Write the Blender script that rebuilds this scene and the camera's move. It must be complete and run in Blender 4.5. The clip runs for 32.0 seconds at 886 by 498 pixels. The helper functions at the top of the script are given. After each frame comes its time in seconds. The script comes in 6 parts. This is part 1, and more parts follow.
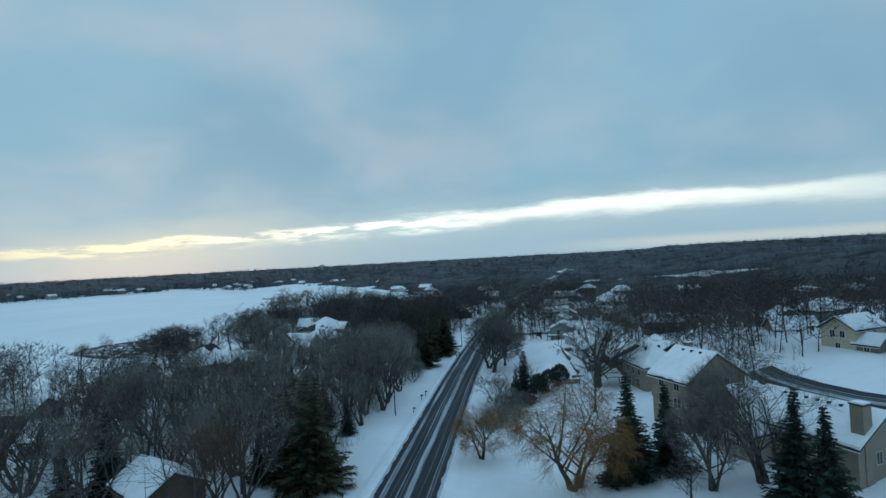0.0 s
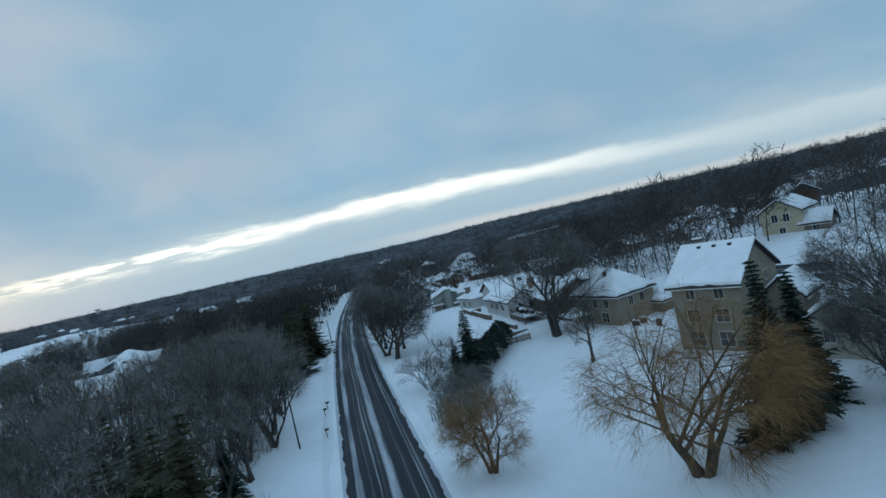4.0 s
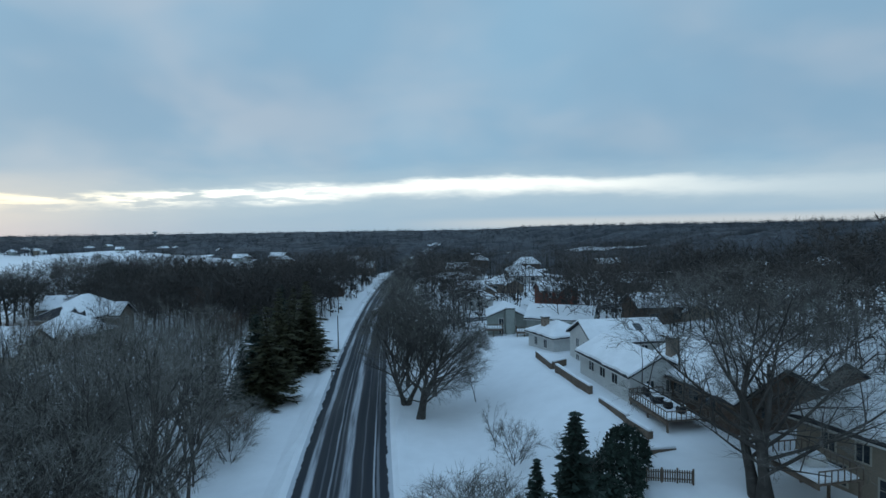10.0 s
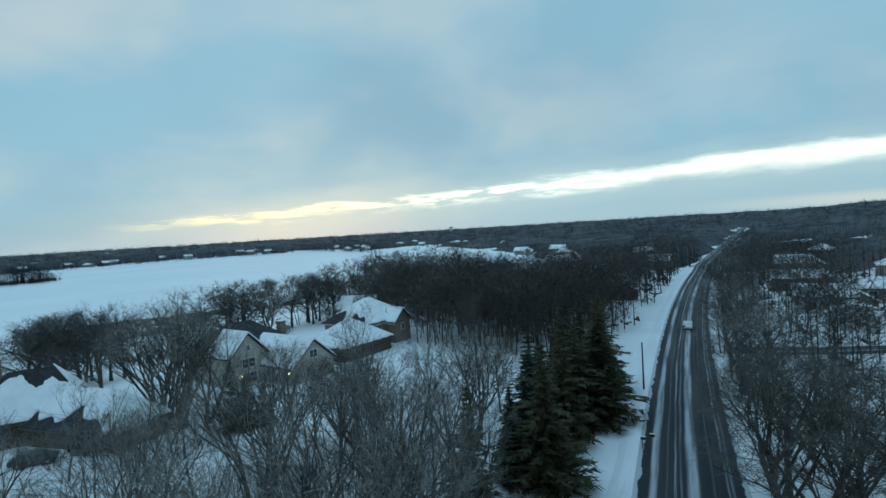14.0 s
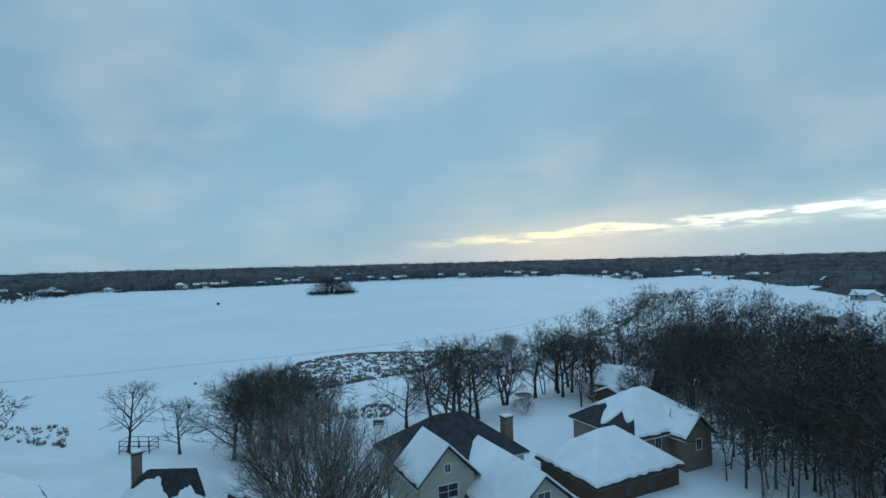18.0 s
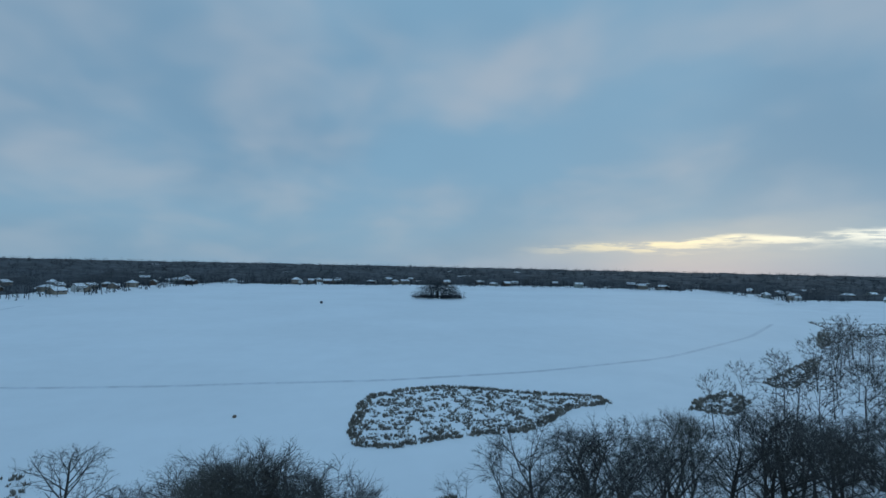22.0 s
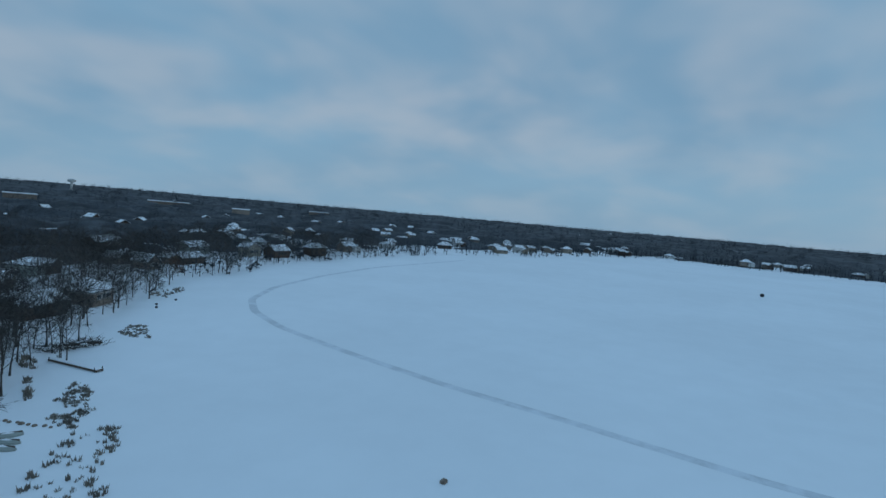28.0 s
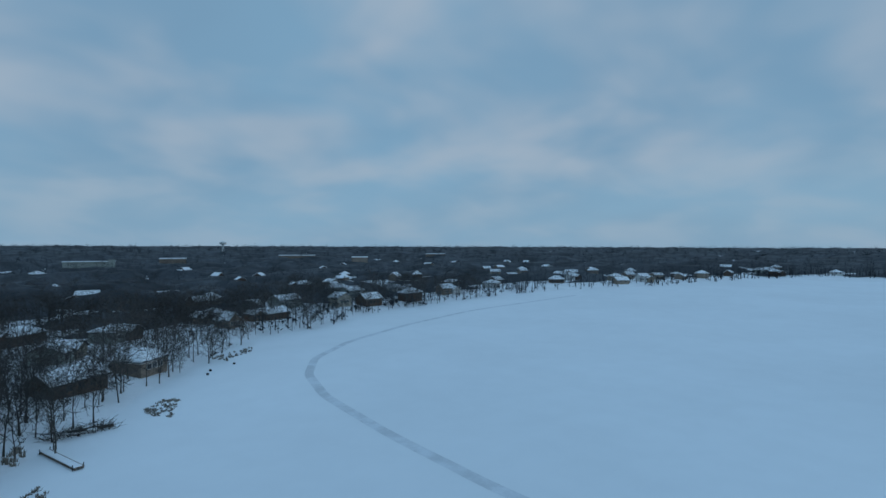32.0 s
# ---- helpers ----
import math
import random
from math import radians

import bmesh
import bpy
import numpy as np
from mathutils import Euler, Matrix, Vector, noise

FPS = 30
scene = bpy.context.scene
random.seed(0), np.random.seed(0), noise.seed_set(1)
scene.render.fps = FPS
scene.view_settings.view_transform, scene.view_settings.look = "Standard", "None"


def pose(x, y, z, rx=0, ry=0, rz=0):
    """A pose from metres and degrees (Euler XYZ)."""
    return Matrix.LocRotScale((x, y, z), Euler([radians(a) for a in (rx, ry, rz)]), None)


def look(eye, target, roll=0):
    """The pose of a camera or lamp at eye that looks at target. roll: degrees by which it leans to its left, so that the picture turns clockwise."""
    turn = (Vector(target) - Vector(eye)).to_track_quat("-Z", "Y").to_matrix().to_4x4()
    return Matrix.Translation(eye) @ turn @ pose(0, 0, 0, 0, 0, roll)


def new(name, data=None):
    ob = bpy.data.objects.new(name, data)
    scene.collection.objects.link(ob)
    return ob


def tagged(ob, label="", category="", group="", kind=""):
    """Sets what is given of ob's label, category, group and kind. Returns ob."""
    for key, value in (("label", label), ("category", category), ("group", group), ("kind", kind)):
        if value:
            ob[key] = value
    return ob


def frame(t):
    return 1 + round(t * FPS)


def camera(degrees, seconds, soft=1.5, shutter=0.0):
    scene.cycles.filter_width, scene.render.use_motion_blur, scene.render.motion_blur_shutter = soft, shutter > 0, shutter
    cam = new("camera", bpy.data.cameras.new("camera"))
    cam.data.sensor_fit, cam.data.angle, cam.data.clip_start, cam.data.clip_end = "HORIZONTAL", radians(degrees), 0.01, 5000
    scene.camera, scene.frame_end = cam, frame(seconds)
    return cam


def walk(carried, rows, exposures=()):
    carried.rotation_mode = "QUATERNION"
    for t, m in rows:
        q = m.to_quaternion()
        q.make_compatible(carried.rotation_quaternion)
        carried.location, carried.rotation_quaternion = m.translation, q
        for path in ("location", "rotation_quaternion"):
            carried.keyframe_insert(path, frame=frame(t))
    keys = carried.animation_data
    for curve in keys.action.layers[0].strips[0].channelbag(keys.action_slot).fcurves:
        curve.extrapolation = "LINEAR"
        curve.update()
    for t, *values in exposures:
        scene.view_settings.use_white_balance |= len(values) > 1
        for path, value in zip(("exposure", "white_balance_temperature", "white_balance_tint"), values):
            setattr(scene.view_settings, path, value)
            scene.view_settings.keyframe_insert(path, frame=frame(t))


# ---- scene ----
cam = camera(80.12, 32.0, soft=1.5)


def heading(x, y, z, yaw, pitch, roll):
    """Pose of the drone: yaw to the left of +y, pitch upward, roll leaning left."""
    a, b = radians(yaw), radians(pitch)
    d = Vector((-math.sin(a) * math.cos(b), math.cos(a) * math.cos(b), math.sin(b)))
    return look((x, y, z), Vector((x, y, z)) + d * 100, roll)


# seconds, x, y, z, yaw, pitch, roll
PATH = [
    (0.0, 33.21, -19.83, 31.02, 20.70, 1.10, -3.09),
    (0.5, 30.07, -15.53, 29.74, 17.65, 0.86, -3.87),
    (1.0, 26.85, -11.35, 28.49, 14.50, 1.67, -5.44),
    (1.5, 23.42, -7.45, 27.28, 11.56, 1.00, -6.89),
    (2.0, 19.72, -3.84, 26.15, 8.59, 0.36, -8.36),
    (2.5, 15.84, -0.46, 25.11, 4.84, 0.35, -9.68),
    (3.0, 12.14, 2.73, 24.15, 1.95, 0.46, -12.05),
    (3.5, 8.79, 5.90, 23.31, 0.07, -0.64, -12.91),
    (5.5, 7.75, 20.14, 22.29, 2.87, -2.11, -9.34),
    (6.0, 7.52, 23.43, 22.35, 3.65, -2.12, -4.79),
    (6.5, 7.37, 26.90, 22.39, 4.31, -1.98, -1.97),
    (7.0, 7.13, 30.47, 22.45, 4.50, -2.16, -1.30),
    (7.5, 6.74, 34.27, 22.52, 4.73, -2.13, -1.05),
    (8.0, 6.29, 38.16, 22.63, 4.72, -2.28, -1.21),
    (8.5, 5.79, 42.11, 22.78, 4.78, -1.93, -1.37),
    (9.0, 5.28, 45.98, 22.98, 5.05, -1.92, -1.33),
    (9.5, 4.58, 49.40, 23.17, 5.53, -1.99, -0.76),
    (10.0, 3.54, 52.90, 23.29, 5.54, -2.04, -0.87),
    (10.5, 2.07, 56.64, 23.35, 5.87, -1.96, -0.47),
    (11.0, 0.40, 60.13, 23.37, 5.57, -1.61, -0.39),
    (11.5, -1.40, 63.20, 23.41, 8.93, -1.71, 1.12),
    (12.0, -3.08, 65.90, 23.49, 16.97, -1.51, 1.18),
    (12.5, -4.47, 68.34, 23.59, 23.95, -2.39, -0.25),
    (13.0, -5.39, 71.27, 23.66, 28.78, -2.55, -1.25),
    (13.5, -6.00, 74.45, 23.77, 32.11, -2.28, -2.54),
    (15.5, -13.72, 91.38, 25.76, 46.60, -1.90, -1.02),
    (16.0, -17.02, 94.09, 26.28, 51.02, -1.96, 1.24),
    (16.5, -20.41, 96.63, 26.82, 55.57, -1.84, 1.72),
    (17.0, -23.92, 99.03, 27.48, 59.49, -0.70, 1.19),
    (17.5, -27.59, 101.37, 28.23, 62.28, 0.83, -1.08),
    (18.0, -31.29, 103.73, 28.98, 63.80, 1.44, -1.48),
    (18.5, -34.95, 106.13, 29.66, 64.06, 1.96, -0.53),
    (19.0, -38.76, 108.68, 30.16, 65.25, 2.66, -0.02),
    (19.5, -43.03, 111.49, 30.45, 68.31, 2.17, 2.09),
    (20.0, -47.90, 114.05, 30.60, 71.71, 1.68, 2.51),
    (20.5, -53.20, 116.00, 30.69, 74.89, 1.91, 1.47),
    (21.0, -58.74, 117.57, 30.71, 75.94, 2.00, 1.14),
    (21.5, -64.16, 119.05, 30.65, 76.09, 1.64, 1.18),
    (22.0, -69.36, 120.52, 30.49, 76.10, 1.87, 1.25),
    (22.5, -74.32, 121.99, 30.24, 76.28, 1.85, 1.34),
    (23.0, -79.16, 123.37, 29.94, 76.05, 2.06, 0.93),
    (23.5, -83.97, 124.61, 29.63, 76.21, 2.13, 1.20),
    (24.0, -88.83, 125.80, 29.33, 76.33, 3.03, 1.38),
    (24.5, -93.75, 127.09, 29.08, 76.53, 2.75, 1.51),
    (26.5, -115.50, 136.88, 29.45, 99.01, 2.33, 8.17),
    (27.0, -120.95, 137.42, 29.92, 108.41, -0.63, 8.28),
    (27.5, -126.40, 137.63, 30.38, 117.42, -2.32, 6.33),
    (28.0, -131.82, 137.43, 30.81, 122.92, -3.64, 4.99),
    (28.5, -137.26, 137.07, 31.20, 127.85, -3.54, 3.62),
    (29.0, -142.15, 136.48, 31.50, 132.29, -2.34, 2.49),
    (29.5, -146.35, 135.79, 31.67, 135.26, -2.45, 1.50),
    (30.0, -149.87, 135.14, 31.74, 135.99, -1.30, 0.21),
    (30.5, -152.92, 134.59, 31.77, 136.03, -0.37, 0.06),
    (31.0, -155.79, 134.16, 31.79, 136.21, -0.61, 0.25),
    (31.5, -158.55, 133.85, 31.82, 136.29, -0.50, 0.36),
    (32.0, -161.30, 133.61, 31.85, 136.56, -0.37, 0.16),
]
walk(cam, [(r[0], heading(*r[1:])) for r in PATH],
     [(0.0, 0.26, 6500, -3), (3.0, 0.30, 6600, 3), (11.0, 0.30, 6550, 4), (12.0, 0.30, 6450, -2), (13.0, 0.40, 6600, -8), (17.0, 0.34, 6500, -5), (19.0, 0.14, 6200, -1), (23.0, -0.06, 6150, 2), (28.0, -0.05, 6100, 2), (32.0, -0.04, 6100, 2)])

# ---- sky and light ----


class Nodes:
    """Short hand for building a node tree."""

    def __init__(self, tree):
        self.t = tree
        tree.nodes.clear()

    def add(self, kind, **kw):
        n = self.t.nodes.new(kind)
        for k, v in kw.items():
            setattr(n, k, v)
        return n

    def put(self, sock, v):
        if isinstance(v, bpy.types.NodeSocket):
            self.t.links.new(v, sock)
        elif v is not None:
            if hasattr(sock.default_value, "__len__") and not hasattr(v, "__len__"):
                v = (v,) * len(sock.default_value)
            if hasattr(v, "__len__") and len(v) == 3 and len(sock.default_value) == 4:
                v = (*v, 1)
            sock.default_value = v

    def math(self, op, a, b=None, c=None, clamp=False):
        n = self.add("ShaderNodeMath", operation=op, use_clamp=clamp)
        for i, v in enumerate((a, b, c)):
            self.put(n.inputs[i], v)
        return n.outputs[0]

    def ramp(self, v, lo, hi, a=0.0, b=1.0, smooth=True):
        n = self.add("ShaderNodeMapRange", interpolation_type="SMOOTHSTEP" if smooth else "LINEAR")
        for k, x in (("Value", v), ("From Min", lo), ("From Max", hi), ("To Min", a), ("To Max", b)):
            self.put(n.inputs[k], x)
        return n.outputs[0]

    def mix(self, f, a, b, blend="MIX"):
        n = self.add("ShaderNodeMix", data_type="RGBA", blend_type=blend)
        self.put(n.inputs[0], f)
        self.put(n.inputs[6], a)
        self.put(n.inputs[7], b)
        return n.outputs[2]

    def noise(self, vec, scale, detail=3.0, rough=0.5, dist=0.0):
        n = self.add("ShaderNodeTexNoise")
        self.put(n.inputs["Vector"], vec)
        self.put(n.inputs["Scale"], scale)
        self.put(n.inputs["Detail"], detail)
        self.put(n.inputs["Roughness"], rough)
        self.put(n.inputs["Distortion"], dist)
        return n.outputs[0]

    def combine(self, x, y, z):
        n = self.add("ShaderNodeCombineXYZ")
        for i, v in enumerate((x, y, z)):
            self.put(n.inputs[i], v)
        return n.outputs[0]

    def split(self, v):
        n = self.add("ShaderNodeSeparateXYZ")
        self.put(n.inputs[0], v)
        return n.outputs[0], n.outputs[1], n.outputs[2]


SUN_AZ = 50.0     # degrees to the left of +y
world = bpy.data.worlds.new("winter_sky")
scene.world = world
world.use_nodes = True
N = Nodes(world.node_tree)
sky = N.add("ShaderNodeTexSky", sky_type="NISHITA", sun_disc=False)
sky.sun_elevation, sky.sun_rotation = radians(4.0), radians(-SUN_AZ)
sky.air_density, sky.dust_density, sky.ozone_density = 1.0, 0.6, 2.0
tc = N.add("ShaderNodeTexCoord").outputs["Generated"]
dx, dy, dz = N.split(tc)
el = N.math("MULTIPLY", N.math("ARCSINE", dz), 57.29578)
az = N.math("MULTIPLY", N.math("ARCTAN2", N.math("MULTIPLY", dx, -1.0), dy), 57.29578)
# cloud deck seen in perspective
flat = N.math("ADD", N.math("MAXIMUM", dz, 0.0), 0.34)
deck = N.combine(N.math("DIVIDE", dx, flat), N.math("DIVIDE", dy, flat), 0.0)
mass = N.noise(deck, 1.0, 3.0, 0.45, 0.3)
cloud = N.mix(N.ramp(mass, 0.34, 0.66), (0.200, 0.322, 0.465), (0.226, 0.372, 0.528))
puff = N.noise(N.combine(N.math("DIVIDE", dx, flat), N.math("DIVIDE", dy, flat), 4.0), 2.0, 3.0, 0.45, 0.2)
pale = N.math("MULTIPLY", N.ramp(puff, 0.38, 0.72, 0.0, 0.78), N.ramp(az, 5.0, 60.0, 0.5, 1.0))
cloud = N.mix(pale, cloud, (0.42, 0.455, 0.535))
# paler toward the horizon
cloud = N.mix(N.ramp(el, 0.0, 13.0, 0.6, 0.0), cloud, (0.255, 0.38, 0.515))
# the gap under the cloud deck, where the evening light comes through
wig = N.noise(N.combine(N.math("MULTIPLY", az, 0.10), N.math("MULTIPLY", el, 0.45), 0.0), 1.0, 4.0, 0.6)
mid = N.math("SUBTRACT", 5.15, N.math("MULTIPLY", N.math("SQRT", N.math("ADD", N.math("MULTIPLY", az, az), 40.0)), 0.047))
off = N.math("SUBTRACT", N.math("ADD", el, N.math("MULTIPLY", N.math("SUBTRACT", wig, 0.5), 2.4)), mid)
wide = N.ramp(az, 60.0, 18.0, 0.66, 1.3, False)
band = N.math("MULTIPLY", N.ramp(off, N.math("MULTIPLY", wide, -1.2), N.math("MULTIPLY", wide, 0.1)), N.ramp(off, N.math("MULTIPLY", wide, 0.9), N.math("MULTIPLY", wide, 0.15)))
band = N.math("MULTIPLY", band, N.math("MULTIPLY", N.ramp(az, 70.0, 52.0), N.ramp(az, -34.0, 4.0, 0.10, 1.0)))
shred = N.noise(N.combine(N.math("MULTIPLY", az, 0.22), N.math("MULTIPLY", el, 1.6), 5.0), 1.0, 4.0, 0.6)
band = N.math("MULTIPLY", band, N.mix(N.ramp(az, 0.0, 36.0), 1.0, N.ramp(shred, 0.40, 0.56, 0.10, 1.0)))
warm = N.mix(N.ramp(az, 25.0, 60.0), (1.0, 1.0, 0.98), (1.0, 0.86, 0.58))
under = N.math("MULTIPLY", N.ramp(off, 0.2, -1.2), N.math("MULTIPLY", N.ramp(el, 0.0, 0.8, 0.8, 1.0), N.ramp(az, 85.0, 55.0)))
cloud = N.mix(N.math("MULTIPLY", under, 0.6), cloud, (0.31, 0.42, 0.54))
sill = N.math("MULTIPLY", N.math("MULTIPLY", N.ramp(el, 1.5, 0.7), N.ramp(el, -0.2, 0.5)), N.ramp(az, 14.0, -6.0))
cloud = N.mix(N.math("MULTIPLY", sill, 0.5), cloud, (0.62, 0.58, 0.56))
halo = N.math("MULTIPLY", N.ramp(N.math("ABSOLUTE", off), 3.2, 0.0, 0.0, 0.35), N.ramp(az, 80.0, 45.0))
cloud = N.mix(halo, cloud, N.mix(N.ramp(az, 20.0, 55.0), (0.52, 0.58, 0.62), (0.66, 0.60, 0.52)))
cloud = N.mix(band, cloud, warm)
# an overcast deck is lightest overhead
cloud = N.mix(N.ramp(el, 34.0, 75.0, 0.0, 1.0), cloud, (0.335, 0.535, 0.825))
col = N.mix(0.006, cloud, sky.outputs[0])
bg = N.add("ShaderNodeBackground")
N.put(bg.inputs[0], col)
N.put(bg.inputs[1], 1.0)
N.t.links.new(bg.outputs[0], N.add("ShaderNodeOutputWorld").inputs[0])

sun = new("evening_sun", bpy.data.lights.new("evening_sun", "SUN"))
sun.data.energy, sun.data.angle, sun.data.color = 0.12, radians(20), (1.0, 0.9, 0.75)
sun.matrix_world = look((0, 0, 0), (math.sin(radians(SUN_AZ)) * 100, -math.cos(radians(SUN_AZ)) * 100, -12))

# ---- materials ----


def material(name, color, rough=0.8, vary=0.25, scale=2.0, bump=0.0, bump_scale=20.0, metal=0.0, second=None, spec=0.3, per_object=0.0, grain=0.1):
    """A procedural surface: two scales of tone variation and a fine relief."""
    m = bpy.data.materials.new(name)
    m.use_nodes = True
    n = Nodes(m.node_tree)
    p = n.add("ShaderNodeBsdfPrincipled")
    co = n.add("ShaderNodeTexCoord").outputs["Object"]
    a = n.noise(co, scale, 4.0, 0.6)
    b = n.noise(co, scale * 11.0, 3.0, 0.6)
    dark = [c * (1 - vary) for c in color]
    light = second or [min(1.0, c * (1 + vary)) for c in color]
    c = n.mix(n.ramp(a, 0.32, 0.68), dark, light)
    c = n.mix(n.ramp(b, 0.3, 0.7, 0.0, grain * 4), c, [x * 0.62 for x in color])
    if per_object:
        rnd = n.add("ShaderNodeObjectInfo").outputs["Random"]
        c = n.mix(n.ramp(rnd, 0.0, 1.0, 0.0, per_object, False), c, [x * 0.45 for x in color])
    n.put(p.inputs["Base Color"], c)
    n.put(p.inputs["Roughness"], n.ramp(b, 0.2, 0.8, max(rough - 0.08, 0.02), min(rough + 0.06, 1.0)))
    n.put(p.inputs["Metallic"], metal)
    n.put(p.inputs["Specular IOR Level"], spec)
    if bump:
        bn = n.add("ShaderNodeBump")
        n.put(bn.inputs["Strength"], bump)
        n.put(bn.inputs["Distance"], 0.05)
        n.put(bn.inputs["Height"], n.noise(co, bump_scale, 4.0, 0.6))
        n.put(p.inputs["Normal"], bn.outputs[0])
    n.t.links.new(p.outputs[0], n.add("ShaderNodeOutputMaterial").inputs[0])
    return m


M = {}
M["snow"] = material("snow", (0.85, 0.87, 0.89), 0.75, 0.05, 0.06, 0.5, 1.3, grain=0.02)
M["lake"] = material("wind_packed_snow", (0.84, 0.87, 0.89), 0.7, 0.03, 0.012, 0.15, 0.35, grain=0.015)
M["roof_snow"] = material("roof_snow", (0.86, 0.88, 0.90), 0.75, 0.05, 0.5, 0.4, 3.0, grain=0.02)
M["bark"] = material("bark", (0.095, 0.086, 0.077), 0.9, 0.4, 1.5, 0.6, 14.0, per_object=0.5)
M["twig"] = material("twigs", (0.275, 0.265, 0.240), 0.9, 0.35, 0.7, per_object=0.5)
M["dark_twig"] = material("dark_twigs", (0.096, 0.093, 0.088), 0.9, 0.35, 0.7, per_object=0.45)
M["mid_twig"] = material("brown_twigs", (0.165, 0.157, 0.142), 0.9, 0.35, 0.7, per_object=0.45)
# distance haze put into the far twigs' colour as a slight blue cast
M["wood_far"] = material("hazy_far_twigs", (0.056, 0.062, 0.070), 0.9, 0.5, 0.02, grain=0.05)
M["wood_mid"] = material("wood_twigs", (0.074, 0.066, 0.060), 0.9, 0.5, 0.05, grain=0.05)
M["willow_bark"] = material("willow_bark", (0.10, 0.075, 0.05), 0.9, 0.3, 1.5, 0.6, 14.0)
M["willow"] = material("willow_twigs", (0.27, 0.155, 0.07), 0.85, 0.3, 0.8)
M["russet"] = material("russet_twigs", (0.15, 0.085, 0.055), 0.9, 0.3, 0.8, per_object=0.4)
M["spruce"] = material("spruce_needles", (0.030, 0.050, 0.038), 0.8, 0.4, 1.2, per_object=0.35)
M["pine"] = material("pine_needles", (0.058, 0.056, 0.026), 0.8, 0.5, 0.8, per_object=0.4)
M["reed"] = material("dry_reeds", (0.25, 0.225, 0.19), 0.9, 0.35, 0.3)
M["tan"] = material("tan_siding", (0.29, 0.245, 0.19), 0.7, 0.08, 0.8, 0.2, 6.0)
M["cream"] = material("cream_siding", (0.47, 0.44, 0.37), 0.7, 0.07, 0.8, 0.2, 6.0)
M["yellow"] = material("pale_yellow_siding", (0.60, 0.53, 0.38), 0.7, 0.07, 0.8)
M["sage"] = material("grey_green_siding", (0.34, 0.37, 0.34), 0.7, 0.08, 0.8)
M["white"] = material("white_siding", (0.62, 0.62, 0.60), 0.65, 0.06, 0.8)
M["brown"] = material("brown_siding", (0.11, 0.075, 0.055), 0.75, 0.12, 0.8)
M["taupe"] = material("taupe_siding", (0.25, 0.20, 0.16), 0.75, 0.1, 0.8)
M["red"] = material("red_brick", (0.22, 0.075, 0.05), 0.85, 0.2, 1.5)
M["shingle"] = material("dark_shingles", (0.045, 0.045, 0.05), 0.9, 0.3, 1.2, 0.6, 9.0)
M["stone"] = material("chimney_stone", (0.24, 0.19, 0.15), 0.9, 0.3, 2.5, 0.6, 8.0)
M["trim"] = material("white_trim", (0.70, 0.69, 0.66), 0.6, 0.05, 1.0)
M["deck"] = material("weathered_deck_wood", (0.17, 0.13, 0.10), 0.85, 0.25, 2.0, 0.4, 12.0)
M["metal"] = material("dark_metal", (0.04, 0.04, 0.045), 0.5, 0.15, 3.0, metal=0.5)
M["glass"] = material("window_glass", (0.03, 0.04, 0.05), 0.08, 0.1, 1.0, spec=0.6, grain=0.02)
M["garage"] = material("garage_door_paint", (0.48, 0.45, 0.38), 0.6, 0.05, 1.0)


# ---- the lie of the land ----
ROAD_Y = (-900, -90, -10, 20, 52, 73, 92, 118, 142, 172, 208, 240, 300, 364, 430, 590, 914, 1600)
ROAD_X = (230, 32, 13, 7.5, 0, -4.5, -9.2, -14.8, -19.6, -25.5, -31.5, -36.5, -44, -50, -55, -66, -90, -140)
RIDGE_Y = (-900, -90, 52, 142, 208, 336, 767, 1600)
RIDGE_X = (230, 32, 0, -19.6, -30.5, -43, -67, -110)
LAKE_Z = -1.3
SHORE = np.array([(-600, 648), (-471, 575), (-350, 465), (-272, 388), (-230, 307), (-200, 261), (-172, 206), (-154, 187), (-139, 160),
                  (-124, 134), (-129, 108), (-137, 93), (-148, 80), (-155, 68), (-166, 46), (-188, 21), (-199, 4), (-215, -13), (-238, -42),
                  (-275, -53), (-323, -76), (-412, -90), (-500, -88), (-608, -52), (-770, -30), (-860, 40), (-835, 150), (-825, 400), (-800, 582), (-735, 684)], float)


def road_x(y):
    return np.where(np.asarray(y) > 980, 9000.0, np.interp(y, ROAD_Y, ROAD_X))


def smooth(v, a, b):
    t = np.clip((v - a) / (b - a), 0, 1)
    return t * t * (3 - 2 * t)


def shore_distance(x, y):
    """Distance to the lake's edge, negative on the lake."""
    x, y = np.asarray(x, float), np.asarray(y, float)
    best, inside = np.full(x.shape, 1e9), np.zeros(x.shape, bool)
    for (ax, ay), (bx, by) in zip(SHORE, np.roll(SHORE, -1, 0)):
        ex, ey = bx - ax, by - ay
        t = np.clip(((x - ax) * ex + (y - ay) * ey) / (ex * ex + ey * ey), 0, 1)
        best = np.minimum(best, np.hypot(x - ax - t * ex, y - ay - t * ey))
        if ay != by:
            inside ^= ((ay > y) != (by > y)) & (x < ax + (y - ay) / (by - ay) * ex)
    return np.where(inside, -best, best)


